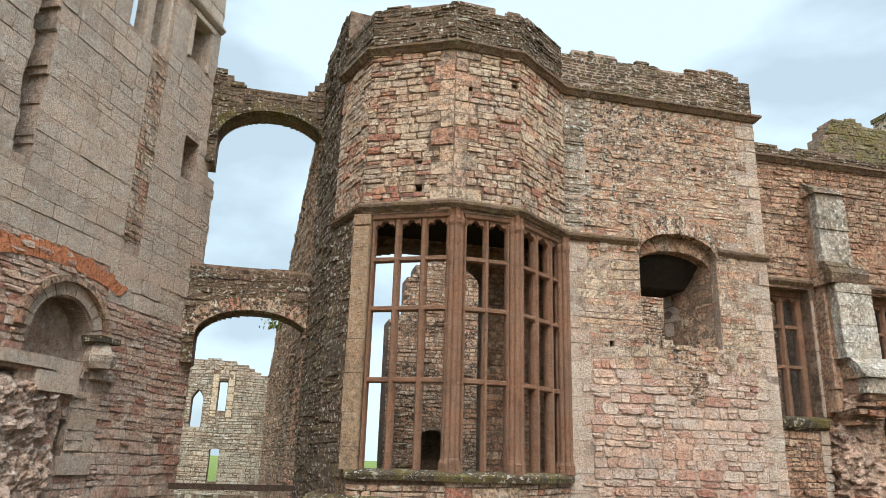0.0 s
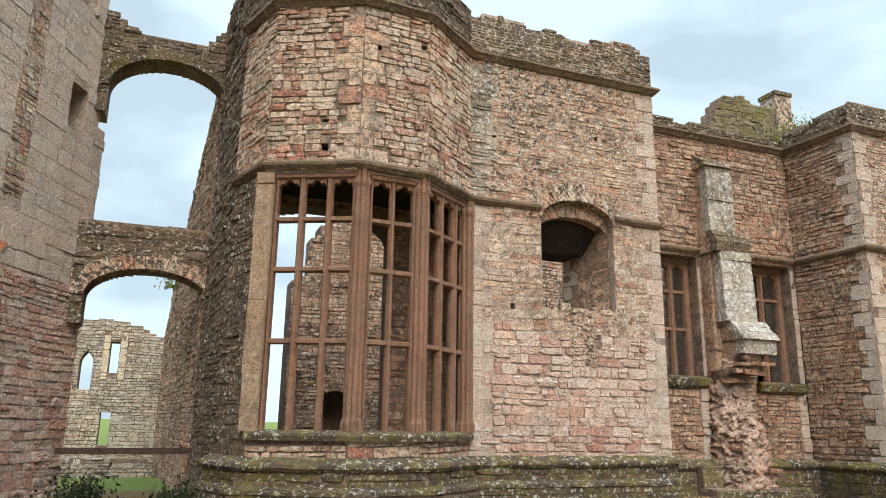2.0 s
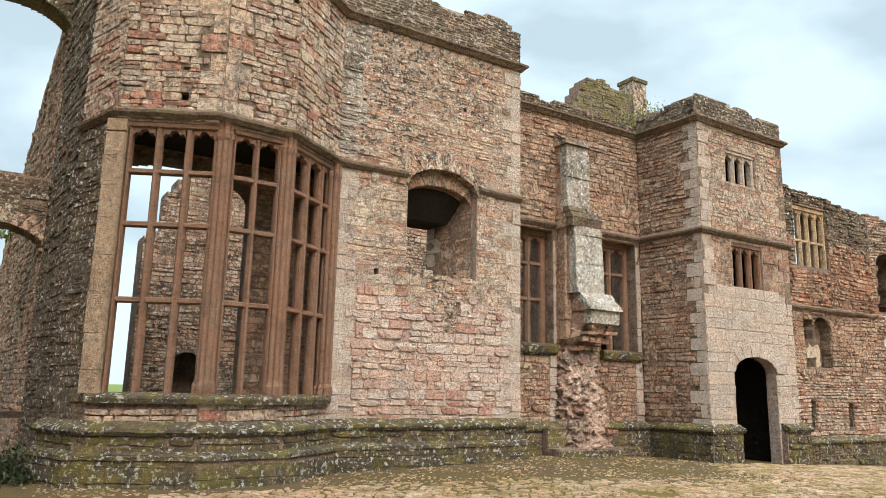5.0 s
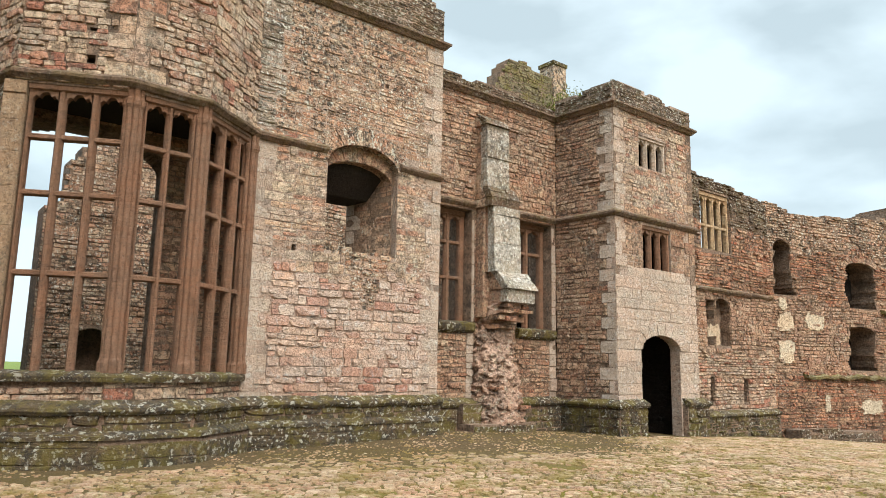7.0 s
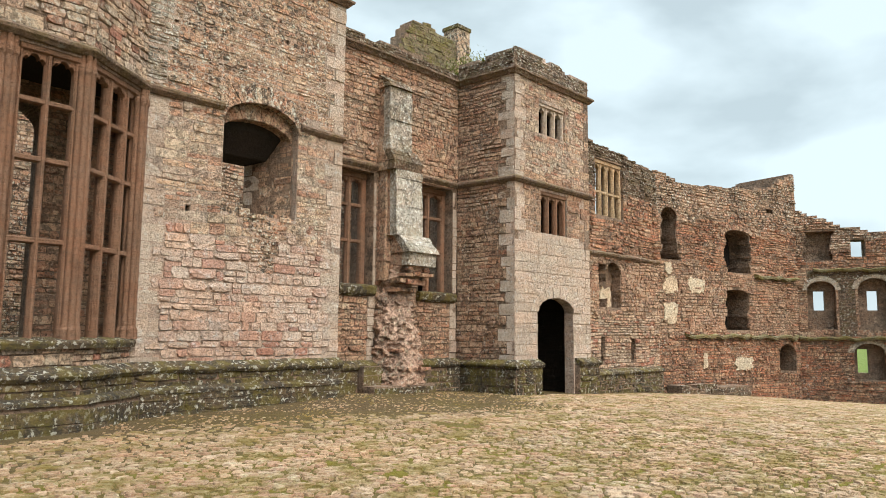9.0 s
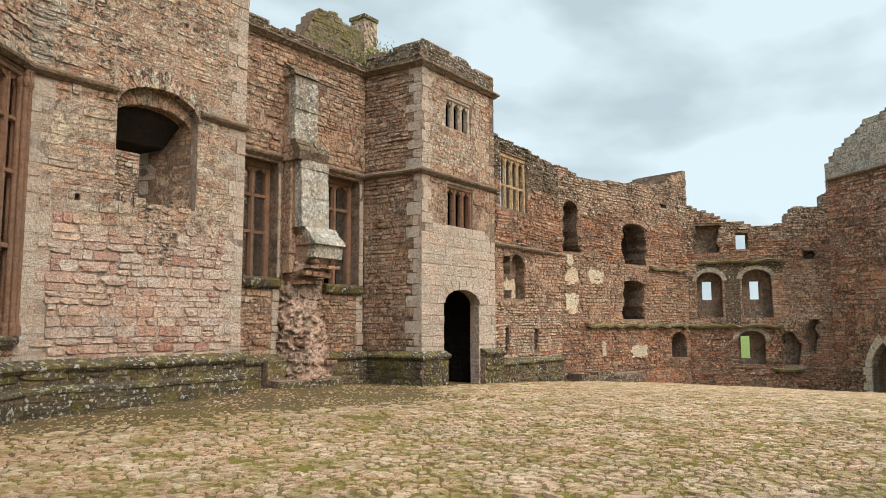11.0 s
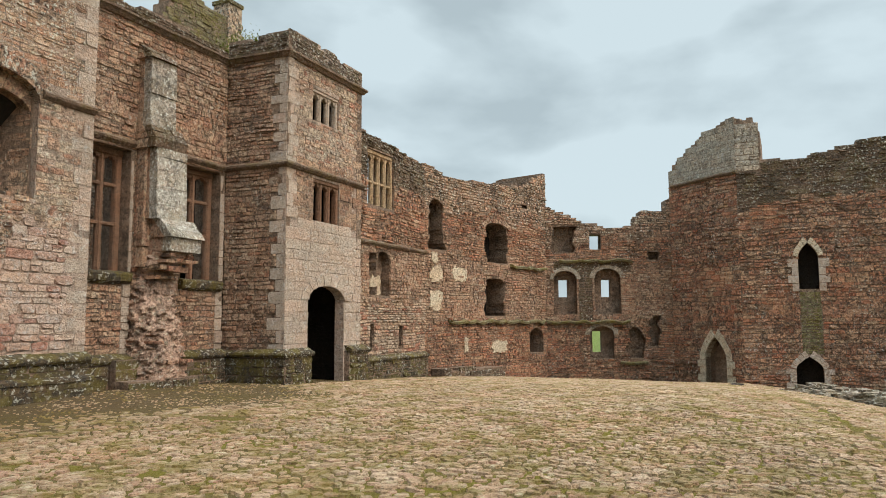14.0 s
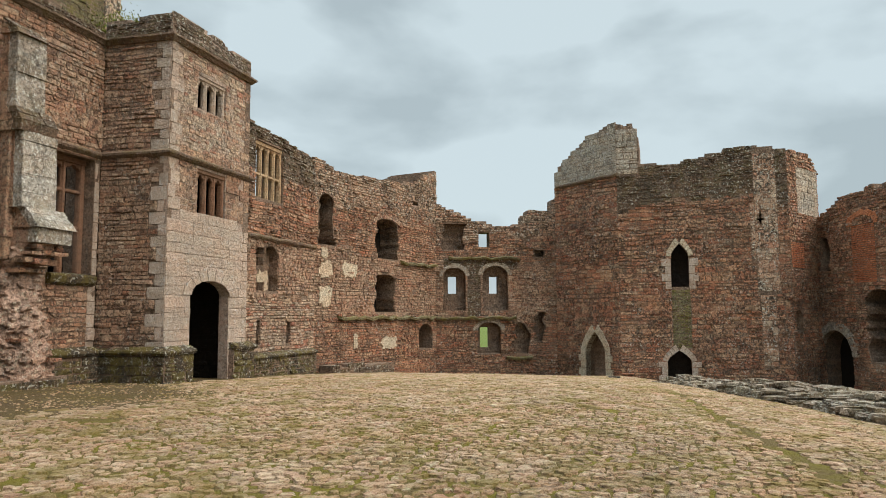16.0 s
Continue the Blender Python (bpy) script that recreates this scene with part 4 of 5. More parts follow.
# ruined core of the buttress
def craggy_core(name, levels, back, mat, parent, across=56, step=0.045):
    """A broken mass of rubble and mortar against the wall: rows of (z, x middle, half width, depth), roughened."""
    zs = [q[0] for q in levels]
    verts, faces = [], []
    rows = int((zs[-1] - zs[0]) / step)
    for k in range(rows + 1):
        z = zs[0] + (zs[-1] - zs[0]) * k / rows
        xm, hw, dp = (float(np.interp(z, zs, [q[n] for q in levels])) for n in (1, 2, 3))
        for i in range(across + 1):
            a = math.pi * i / across
            c, s2 = -math.cos(a), math.sin(a)
            x, y = xm + hw * math.copysign(abs(c) ** 0.7, c), back - dp * s2**0.6
            p = Vector((x, y, z))
            d = 0.09 * noise.noise(p * 3.0) + 0.06 * noise.noise(p * 7.5) + 0.035 * noise.noise(p * 17)
            d += 0.06 * (1 if noise.noise(Vector((x * 5, y * 5, z * 9))) > 0.12 else 0)
            verts.append((x + c * d, y - s2 * d, z + 0.03 * noise.noise(p * 11)))
    n = across + 1
    faces = [(k * n + i, k * n + i + 1, (k + 1) * n + i + 1, (k + 1) * n + i) for k in range(rows) for i in range(across)]
    return link_mesh(name, verts, faces, mat, parent)


heap = craggy_core("ruined_core", [(-0.4, 12.75, 0.74, 1.0), (0.4, 12.8, 0.66, 0.84), (1.25, 12.78, 0.6, 0.7), (2.0, 12.74, 0.52, 0.6), (2.55, 12.78, 0.44, 0.42), (2.8, 12.82, 0.4, 0.46), (3.0, 12.86, 0.48, 0.7), (3.3, 12.9, 0.5, 0.86)], 13.92, M["heap"], buttress)
heap.matrix_parent_inverse = binv
for z, x0, x1, out in ((2.62, 12.4, 13.1, 0.62), (2.82, 12.35, 13.2, 0.78), (3.02, 12.45, 13.3, 0.86), (3.15, 12.5, 13.15, 0.9), (1.1, 12.25, 12.7, 0.78), (0.62, 12.6, 13.35, 0.9)):
    # thin bedded stones that stick out of the broken core
    x = x0
    while x < x1:
        wd = rb.uniform(0.14, 0.3)
        o = out + rb.uniform(-0.12, 0.08)
        hz = rb.uniform(0.07, 0.13)
        e = lambda: rb.uniform(-0.02, 0.02)
        vs, fs = [], []
        box_into(vs, fs, [(x + e(), RY - o + e(), z + e()), (x + wd - 0.02 + e(), RY - o + e(), z + e()), (x + wd - 0.02, RY - 0.2, z), (x, RY - 0.2, z), (x + e(), RY - o + e(), z + hz + e()), (x + wd - 0.02 + e(), RY - o + e(), z + hz + e()), (x + wd - 0.02, RY - 0.2, z + hz), (x, RY - 0.2, z + hz)])
        ob = link_mesh("bedded_stone", vs, fs, M["red_piece" if rb.random() < 0.6 else "warm_piece"], buttress)
        ob.matrix_parent_inverse = binv
        x += wd
wall("plinth", (11.5, 13.05), (13.42, 12.88), -0.5, ragged(0.26, 0.07, 1.6, 31), 0.6, "plinth", "dark mossy stump of plinth under the buttress", course=(0.16, 0.24), width=(0.3, 0.7), seed=64, pieces=30, near=(1.0, 0.1))
wall("plinth", (11.55, 13.5), (12.25, 13.5), -0.4, lambda u: 0.75, 0.35, "plinth", "dark mossy plinth block beside the buttress", course=(0.2, 0.3), width=(0.35, 0.7), seed=65)
# ---- far ranges ----
RAG = (0.08, 0.16)
A0, A1 = (19.6, 12.4), (24.75, 12.4)
body, fr = wall("wall_range", A0, A1, -1.4, curve_top((0, 2.6, 5.1), (8.0, 7.85, 7.6), 0.16, 9), 0.9, "red", "ragged red rubble wall of the ruined office range",
     [opening(0.87, 2.67, 5.49, 7.45), opening(0.98, 1.5, 2.5, 3.9, rough=0.08)], niches=[opening(1.52, 2.39, 2.45, 3.7, 0.3, rough=0.08), opening(1.08, 1.34, 0.75, 1.5), opening(3.06, 3.36, 0.73, 1.43)],
     bands=((-1.4, 2.2, "pink", RAG, (0.18, 0.5)), (2.2, 4.2, "warm", RAG, (0.18, 0.5)), (4.2, 6.3, "red", RAG, (0.18, 0.5)), (6.3, 99, "dark", RAG, (0.18, 0.5))), soft=(2.2, 4.2, 6.3), pieces=250, near=(2.5, 3.0), jitter=0.034, warp=0.07, joint=0.014, seed=41)
mullioned("window_range", "four-light buff stone window with a transom, open to the sky", fr, 0.87, 2.67, 5.49, 7.3, 4, (6.35,), M["buff"], w0=0.08, depth=0.18, mull=0.11, jamb=0.1)
ribbon("trim_string_course", [fr.at(0, 0, 4.2), fr.at(5.1, 0, 4.2)], STRING, M["string"], label="broken string course on the range wall", uneven=0.05)
ribbon("trim_plinth_cap", [fr.at(0, -0.12, 0.3), fr.at(5.1, -0.12, 0.3)], CAP, M["plinth"], label="mossy plinth cap of the range", uneven=0.03)
wall("plinth", (A0[0], A0[1] - 0.14), (A1[0], A1[1] - 0.14), -1.4, lambda u: 0.3, 0.3, "plinth", "mossy plinth of the range wall", course=(0.15, 0.22), width=(0.25, 0.6), seed=63)
patch(fr, 1.55, 2.3, 2.5, 3.2, M["plaster"], body, seed=3, w=0.3)

B0, B1 = (24.75, 12.5), (34.05, 10.37)
body, fr = wall("wall_range_far", B0, B1, -1.6, curve_top((0, 0.4, 1.6, 3, 5.5, 7.4, 8.3, 9.3, 9.6), (7.8, 7.75, 7.5, 7.45, 7.75, 7.9, 8.35, 8.8, 8.85), 0.1, 10), 2.6, "red", "ragged red rubble wall of the ruined office range",
     niches=[opening(0.39, 1.35, 4.45, 6.0, 0.45, rough=0.28), opening(4.3, 6.0, 4.15, 5.6, 0.3, rough=0.28), opening(4.25, 5.7, 1.75, 3.3, 0.15, rough=0.28), opening(7.25, 7.8, 6.8, 7.05), opening(7.85, 9.1, 0.06, 0.8, 0.45)], deep=2.2,
     bands=((-1.6, 1.5, "red", RAG, (0.18, 0.5)), (1.5, 4.3, "warm", RAG, (0.18, 0.5)), (4.3, 6.2, "red", RAG, (0.18, 0.5)), (6.2, 99, "aged", RAG, (0.18, 0.5))), shade_from=1.0, soft=(1.5, 4.3, 6.2), pieces=250, near=(3.5, 3.0), jitter=0.034, warp=0.07, joint=0.014, seed=42)
for k, q in enumerate(((0.44, 1.2, 3.11, 3.78), (0.35, 1.2, 2.07, 2.82), (1.85, 2.85, 3.2, 3.81), (2.62, 2.89, 0.28, 0.97), (4.64, 5.86, 0.19, 0.72), (0.5, 0.9, 3.9, 4.3))):
    patch(fr, *q, M["plaster"], body, seed=10 + k)
for za, ua, ub in ((1.5, 1.6, 9.2), (4.0, 6.2, 9.2)):
    ribbon("trim_ledge", [fr.at(ua, 0, za), fr.at(ub, 0, za)], [(-0.05, -0.06), (0.16, -0.04), (0.18, 0.05), (-0.05, 0.12)], M["mossy"], label="mossy broken floor ledge", uneven=0.17)
voussoirs("trim_arch", fr, 4.2, 6.1, 5.62, 0.3, 0.25, 13, "warm", "rough stone arch over a dark opening", seed=4)

C0, C1 = (33.95, 10.4), (36.45, 4.2)
body, fr = wall("wall_range_end", C0, C1, -2.2, curve_top((0, 0.3, 1.3, 2.1, 3.1, 4.3, 4.6, 5.8, 6.1, 6.7), (7.1, 7.1, 6.65, 6.35, 6.1, 6.15, 6.85, 6.95, 7.5, 7.6), 0.08, 11), 0.9, "red", "ragged red rubble end wall with small deep windows",
     [opening(0.66, 1.11, 2.78, 3.59), opening(2.75, 3.19, 2.75, 3.58), opening(2.16, 2.71, 5.05, 5.79), opening(2.26, 2.7, 0.1, 1.05)],
     niches=[opening(0.36, 1.49, 1.9, 3.6, 0.4), opening(2.36, 3.62, 1.9, 3.65, 0.45), opening(0.34, 1.48, 4.95, 6.2, rough=0.28), opening(2.08, 3.24, -0.19, 0.9, 0.4), opening(3.9, 4.56, -0.3, 0.9, 0.35, rough=0.28), opening(4.97, 5.42, 0.3, 1.77, rough=0.28), opening(5.0, 5.5, 4.5, 4.9, rough=0.28)], deep=0.5,
     bands=((-2.2, 1.5, "red", RAG, (0.18, 0.5)), (1.5, 4.4, "warm", RAG, (0.18, 0.5)), (4.4, 5.5, "red", RAG, (0.18, 0.5)), (5.5, 99, "aged", RAG, (0.18, 0.5))), panels=((0.4, 4.1, 3.95, 4.45, "dark", (0.1, 0.16), (0.2, 0.4)), (1.6, 2.25, 1.6, 3.95, "dark", (0.1, 0.16), (0.2, 0.4))), soft=(1.5, 4.4, 5.5), pieces=250, near=(3.0, 2.5), jitter=0.034, warp=0.07, joint=0.014, seed=43)
for za, ua, ub in ((4.42, 0.65, 4.2), (1.45, 0.0, 4.0), (-0.5, 3.5, 4.8)):
    ribbon("trim_ledge", [fr.at(ua, 0, za), fr.at(ub, 0, za)], [(-0.05, -0.06), (0.16, -0.04), (0.2, 0.05), (-0.05, 0.12)], M["mossy"], label="mossy broken floor ledge", uneven=0.17)
for a, b, z1, rise in ((0.36, 1.49, 3.6, 0.4), (2.36, 3.62, 3.65, 0.45), (2.08, 3.24, 0.9, 0.4)):
    voussoirs("trim_arch", fr, a, b, z1, rise, 0.2, 11, "pale", "stone arch over a deep window", seed=int(a * 10))

# ---- kitchen tower ----
TOWER = [(36.2, 4.76), (33.57, 1.55), (33.5, -5.6), (36.2, -7.3)]
TLAB = "massive red rubble wall of the polygonal kitchen tower"
TB = ((-2.6, 8.05, "red", (0.12, 0.24), (0.2, 0.6)), (8.05, 99, "pale", (0.22, 0.34), (0.3, 0.7)))
body, fr = wall("wall_tower", TOWER[0], TOWER[1], -2.6, curve_top((0, 0.5, 2.3, 3.6, 4.2), (8.6, 9.2, 10.1, 10.45, 10.4), 0.06, 12), 1.5, "red", TLAB, niches=[opening(1.95, 3.22, -2.6, -0.1, 0.95, 1.5)], deep=0.55, bands=TB, pieces=200, near=(2.5, 2.0), jitter=0.034, warp=0.07, joint=0.014, seed=44)
ribbon("trim_string_course", [fr.at(0.2, 0, 8.02), fr.at(4.2, 0, 8.02)], STRING, M["string"], label="worn string course of the tower", uneven=0.05)
for ua, ub in ((1.66, 1.95), (3.22, 3.5)):
    z = -1.5
    k = 0
    while z < -0.15:
        extra = 0.14 if k % 2 else 0.0
        obox("jamb_stone", fr, ua - (extra if ua < 2 else 0), ub + (extra if ua > 2 else 0), -0.06, 0.3, z + 0.01, z + 0.31, M["plaster"], "", parent=body)
        z, k = z + 0.32, k + 1


def pointed_ring(fr, u0, u1, z1, rise, width, mat, parent, w0=-0.06, w1=0.3, count=5, name="arch_stone"):
    """Wedge stones round a pointed arch."""
    mid, half = (u0 + u1) / 2, (u1 - u0) / 2
    for side in (-1, 1):
        for i in range(count):
            quad = []
            for s in (i / count + 0.01, (i + 1) / count - 0.01):
                x = half * (1 - s**1.6)
                z = z1 + rise * s
                quad.append((mid + side * x, z, mid + side * (x + width * (1 - 0.35 * s)), z + width * (0.25 + 0.9 * s)))
            (a0, b0, c0, d0), (a1, b1, c1, d1) = quad
            vs = [fr.at(u, w, z) for w in (w0, w1) for u, z in ((a0, b0), (a1, b1), (c1, d1), (c0, d0))]
            ob = link_mesh(name, vs, [(0, 1, 2, 3), (4, 7, 6, 5), (0, 4, 5, 1), (1, 5, 6, 2), (2, 6, 7, 3), (3, 7, 4, 0)], mat, parent)


pointed_ring(fr, 1.95, 3.22, -0.1, 0.95, 0.28, M["plaster"], body)
body, fr = wall("wall_tower", TOWER[1], TOWER[2], -2.6, curve_top((0, 0.65, 0.95, 0.97, 2.7, 3.7, 5.2, 6.6, 7.1), (10.4, 10.35, 9.6, 8.45, 8.4, 8.6, 8.95, 8.85, 8.65), 0.07, 13), 3.0, "red", TLAB,
     niches=[opening(2.25, 3.01, 2.8, 4.2, 0.6, 1.5), opening(1.98, 3.0, -1.6, -0.45, 0.5), opening(5.98, 6.06, 5.43, 5.97), opening(5.88, 6.16, 5.68, 5.76)], deep=2.4,
     bands=((-2.6, 6.6, "red", (0.12, 0.24), (0.2, 0.6)), (6.6, 99, "dark", (0.12, 0.24), (0.2, 0.6))), panels=((2.25, 3.05, 0.15, 2.7, "mossy", (0.1, 0.18), (0.15, 0.35)), (0.0, 0.96, 8.05, 10.2, "pale", (0.22, 0.34), (0.3, 0.6)), (5.8, 6.7, 2.6, 8.6, "aged", (0.2, 0.4), (0.25, 0.6)), (5.6, 5.8, 4.0, 6.5, "aged", (0.2, 0.4), (0.2, 0.3)), (5.9, 6.5, -0.6, 2.6, "aged", (0.2, 0.4), (0.25, 0.5))), shade_from=0.6, soft=(6.6,), pieces=280, near=(3.0, 2.0), jitter=0.034, warp=0.07, joint=0.014, seed=45)
for ua, ub, za, zb in ((2.0, 2.25, 2.75, 4.2), (3.01, 3.26, 2.75, 4.2), (1.74, 1.98, -1.7, -0.45), (3.0, 3.24, -1.7, -0.45)):
    z, k = za, 0
    while z < zb - 0.1:
        e = 0.15 if k % 2 else 0.0
        low = ua < 2.1 and zb > 0 or ua < 1.9
        obox("jamb_stone", fr, ua - (e if low else 0), ub + (0 if low else e), -0.05, 0.3, z + 0.01, min(z + 0.33, zb), M["grey"], "", parent=body)
        z, k = z + 0.34, k + 1
pointed_ring(fr, 2.25, 3.01, 4.2, 0.6, 0.2, M["plaster"], body)
pointed_ring(fr, 1.98, 3.0, -0.45, 0.5, 0.22, M["grey"], body)
body, fr = wall("wall_tower", TOWER[2], TOWER[3], -2.6, curve_top((0, 0.4, 2.3, 3.2), (8.7, 8.75, 8.8, 8.2), 0.15, 14), 1.2, "red", TLAB, niches=[opening(0.2, 0.95, 0.85, 1.5, 0.3)], panels=((0.1, 1.4, 3.6, 4.7, "brick", (0.07, 0.1), (0.15, 0.25)), (0.9, 3.1, 6.0, 8.0, "pale", (0.22, 0.34), (0.3, 0.7))), jitter=0.034, warp=0.07, joint=0.014, seed=46)
R0, R1 = (37.82, -6.27), (28.0, -10.76)
body, fr = wall("wall_court_east", R0, R1, -2.6, curve_top((0, 2.0, 3.8, 5.5, 10.5), (5.6, 5.9, 6.6, 6.8, 6.5), 0.2, 16), 2.2, "red", "ruined red rubble wall with a blocked brick arch",
     niches=[opening(1.85, 3.95, -2.6, -0.2, 1.1), opening(4.95, 6.2, -0.3, 2.3, 0.3, rough=0.28), opening(2.2, 2.8, 3.5, 4.8, 0.2, rough=0.2)], deep=1.8, shade_from=1.0, panels=((4.25, 5.6, 2.9, 5.3, "brick", (0.07, 0.1), (0.15, 0.26)),), jitter=0.034, warp=0.07, joint=0.014, seed=47)
voussoirs("trim_arch", fr, 1.85, 3.95, -0.2, 1.1, 0.35, 15, "pale", "pale stone arch low in the ruined wall", seed=6)
voussoirs("trim_arch", fr, 4.25, 5.6, 5.3, 0.4, 0.25, 13, "brick", "brick arch over a blocked opening", seed=7)



def craggy_sheet(name, fr, u0, u1, z0, z1, mat, parent, step=0.05):
    """Torn rubble core showing in a wall: a rough relief that sinks into the wall at its edges."""
    nu, nz = int((u1 - u0) / step), int((z1 - z0) / step)
    verts = []
    for k in range(nz + 1):
        for i in range(nu + 1):
            u, z = u0 + (u1 - u0) * i / nu, z0 + (z1 - z0) * k / nz
            p = Vector((u, 5.0, z))
            edge = min(u - u0, u1 - u, z - z0, z1 - z)
            w = -0.05 - 0.12 * noise.noise(p * 2.2) - 0.09 * noise.noise(p * 6) - 0.05 * noise.noise(p * 14)
            w -= 0.05 if noise.noise(Vector((u * 5, 2, z * 8))) > 0.1 else 0.0
            w += 0.3 * max(0.0, 1 - edge / (0.16 + 0.1 * noise.noise(p * 3)))
            verts.append(fr.at(u + 0.03 * noise.noise(p * 9), w, z))
    n = nu + 1
    faces = [(k * n + i, k * n + i + 1, (k + 1) * n + i + 1, (k + 1) * n + i) for k in range(nz) for i in range(nu)]
    return link_mesh(name, verts, faces, mat, parent)


M["heap_pale"] = stone("torn_core_with_pale_mortar", [(0.5, 0.38, 0.31), (0.54, 0.44, 0.37)], lichen=0.3, dark=0.8, contrast=1.4, seed=37, stain=(0.12, 0.05, 0.035), lichen_colour=(0.58, 0.5, 0.42))
# ---- west side: building, arches, distant range ----
W0, W1 = (-4.8, 10.28), (-1.68, 16.98)
body, fr = wall("wall_west", W0, W1, -0.6, lambda u: 14.0, 1.0, "grey", "grey ashlar and red rubble wall of the gatehouse range",
     holes=[opening(3.55, 4.95, 9.75, 12.3), opening(5.66, 6.4, 10.25, 11.45), opening(7.08, 8.0, 7.9, 10.0, rough=0.12), opening(6.86, 8.0, 10.0, 14.2, rough=0.1), opening(1.42, 1.82, 6.0, 14.2, rough=0.12)],
     niches=[opening(2.44, 3.98, 3.07, 3.45, 0.65), opening(5.98, 6.56, 7.43, 8.46), opening(3.5, 3.72, 1.5, 2.1, rough=0.1), opening(1.9, 2.35, 2.3, 2.8, rough=0.2)], deep=0.4, joint=0.012, mat=M["lime"],
     bands=((-0.6, 2.9, "rose", (0.12, 0.26), (0.18, 0.5)), (2.9, 4.9, "rose", RAG, WIDTH), (4.9, 99, "grey", (0.26, 0.4), (0.4, 1.0))), panels=((4.4, 4.95, 5.5, 9.7, "pink", (0.09, 0.2), (0.12, 0.32)), (3.72, 4.5, 1.2, 2.75, "grey", (0.3, 0.45), (0.3, 0.6)), (4.2, 6.8, 4.25, 4.9, "grey", (0.28, 0.36), (0.4, 0.8))), jitter=0.02, pieces=200, near=(4.5, 4.0), seed=51)
voussoirs("trim_hood", fr, 2.44, 3.98, 3.45, 0.68, 0.26, 11, "grey", "moulded stone arch of a blocked opening", w=-0.05, seed=8)
voussoirs("trim_hood", fr, 2.22, 4.2, 3.45, 0.9, 0.13, 13, "warm", "projecting hood mould over the blocked arch", w=-0.14, thick=0.1, seed=28)
voussoirs("trim_brick_arch", fr, 0.9, 5.1, 3.98, 0.62, 0.3, 54, "brick", "orange brick relieving arch, broken off at its ends", w=-0.02, seed=9, keep=(13, 41))
mullioned("window_west", "two-light high window with moulded grey stone jambs", fr, 3.5, 5.0, 9.75, 12.1, 2, (), M["grey"], w0=0.05, depth=0.25, mull=0.2, jamb=0.14, heads=False)
mullioned("window_west", "single high window with a moulded grey stone frame", fr, 5.56, 6.5, 10.25, 11.3, 1, (), M["grey"], w0=-0.05, depth=0.3, jamb=0.12, heads=False)
ribbon("trim_string_course", [fr.at(5.0, 0, 11.62), fr.at(6.86, 0, 11.62)], STRING, M["grey"], label="weathered moulding over the high windows", uneven=0.02)
for a, b, za, zb, out in ((2.0, 3.15, 2.86, 3.06, 0.1), (2.75, 3.68, 2.5, 2.82, 0.14), (3.2, 3.75, 2.82, 3.06, 0.05), (3.62, 4.45, 1.2, 1.5, 0.06), (4.1, 4.7, 2.82, 2.95, 0.1)):
    obox("trim_ledge", fr, a, b, -out, 0.2, za, zb, M["grey_piece"], "broken dressed stone left in the torn wall", "ledge")
craggy_sheet("torn_core", fr, 1.2, 3.55, 0.2, 2.75, M["heap_pale"], body)
corbel = []
cf = []
rc = random.Random(4)
for i in range(5):
    t = i / 4
    for j in range(8):
        a = math.pi * 2 * j / 8
        rad = 0.2 * (0.55 + 0.9 * math.sin(math.pi * min(0.95, t * 0.8 + 0.2))) * (0.9 + 0.2 * rc.random())
        corbel.append(fr.at(4.12 + rad * math.cos(a), -0.12 + rad * math.sin(a), 3.0 + 0.45 * t))
for i in range(4):
    for j in range(8):
        cf.append((i * 8 + j, i * 8 + (j + 1) % 8, (i + 1) * 8 + (j + 1) % 8, (i + 1) * 8 + j))
cf += [tuple(range(8))[::-1], tuple(range(32, 40))]
tagged(link_mesh("carved_corbel", corbel, cf, M["grey"]), "worn carved stone corbel beside the blocked arch", "corbel")
obox("trim_corbel_cap", fr, 3.85, 4.42, -0.3, 0.1, 3.45, 3.56, M["plinth"], "stone slab over the corbel", "ledge")

rt = random.Random(61)
z = 5.7
while z < 10.2:
    h = rt.uniform(0.15, 0.3)
    if rt.random() < 0.7:
        obox("toothing_stone", fr, (7.3 if z < 7.9 else 7.0), (7.41 if z < 7.9 else 7.12) + rt.uniform(0.02, 0.14), rt.uniform(0.0, 0.2), 0.7, z, z + h - 0.02, M["grey_piece"], "", parent=body)
    z += h
AY = 16.5
body, fr = wall("wall_arch_lower", (-1.95, AY), (0.85, AY), 3.5, ragged(5.72, 0.05, 1.2, 19), 0.8, "dark", "mossy stone arch between two buildings", [opening(0.3, 2.8, 0, 4.1, 0.64)], seed=52)
voussoirs("trim_arch", fr, 0.3, 2.8, 4.1, 0.64, 0.34, 19, "aged", "weathered wedge stones of the lower arch", seed=12)
body, fr = wall("wall_arch_upper", (-2.0, AY), (1.35, AY), 8.2, curve_top((0, 0.4, 0.8, 1.5, 2.3, 2.7, 3.1), (10.75, 10.45, 10.3, 10.2, 10.3, 10.75, 11.4), 0.16, 20), 0.7, "dark", "thin ragged flying arch high between two buildings", [opening(0.3, 2.84, 0, 8.85, 0.83)], seed=53)
voussoirs("trim_arch", fr, 0.3, 2.84, 8.85, 0.83, 0.2, 27, "plinth", "thin wedge stones of the upper arch", seed=13)


def west_top(u):
    y = 28 - u
    return np.interp(y, (16.5, 17.2, 18, 20.5, 24, 28), (11.2, 10.2, 9.6, 8.8, 7.0, 4.5)) + 0.15 * noise.noise(Vector((u * 1.5, 0, 0)))


wall("wall_hall_west", (0.05, 28.0), (0.75, 16.5), -0.8, west_top, 0.9, "warm", "long ragged rubble side wall of the hall", seed=54)
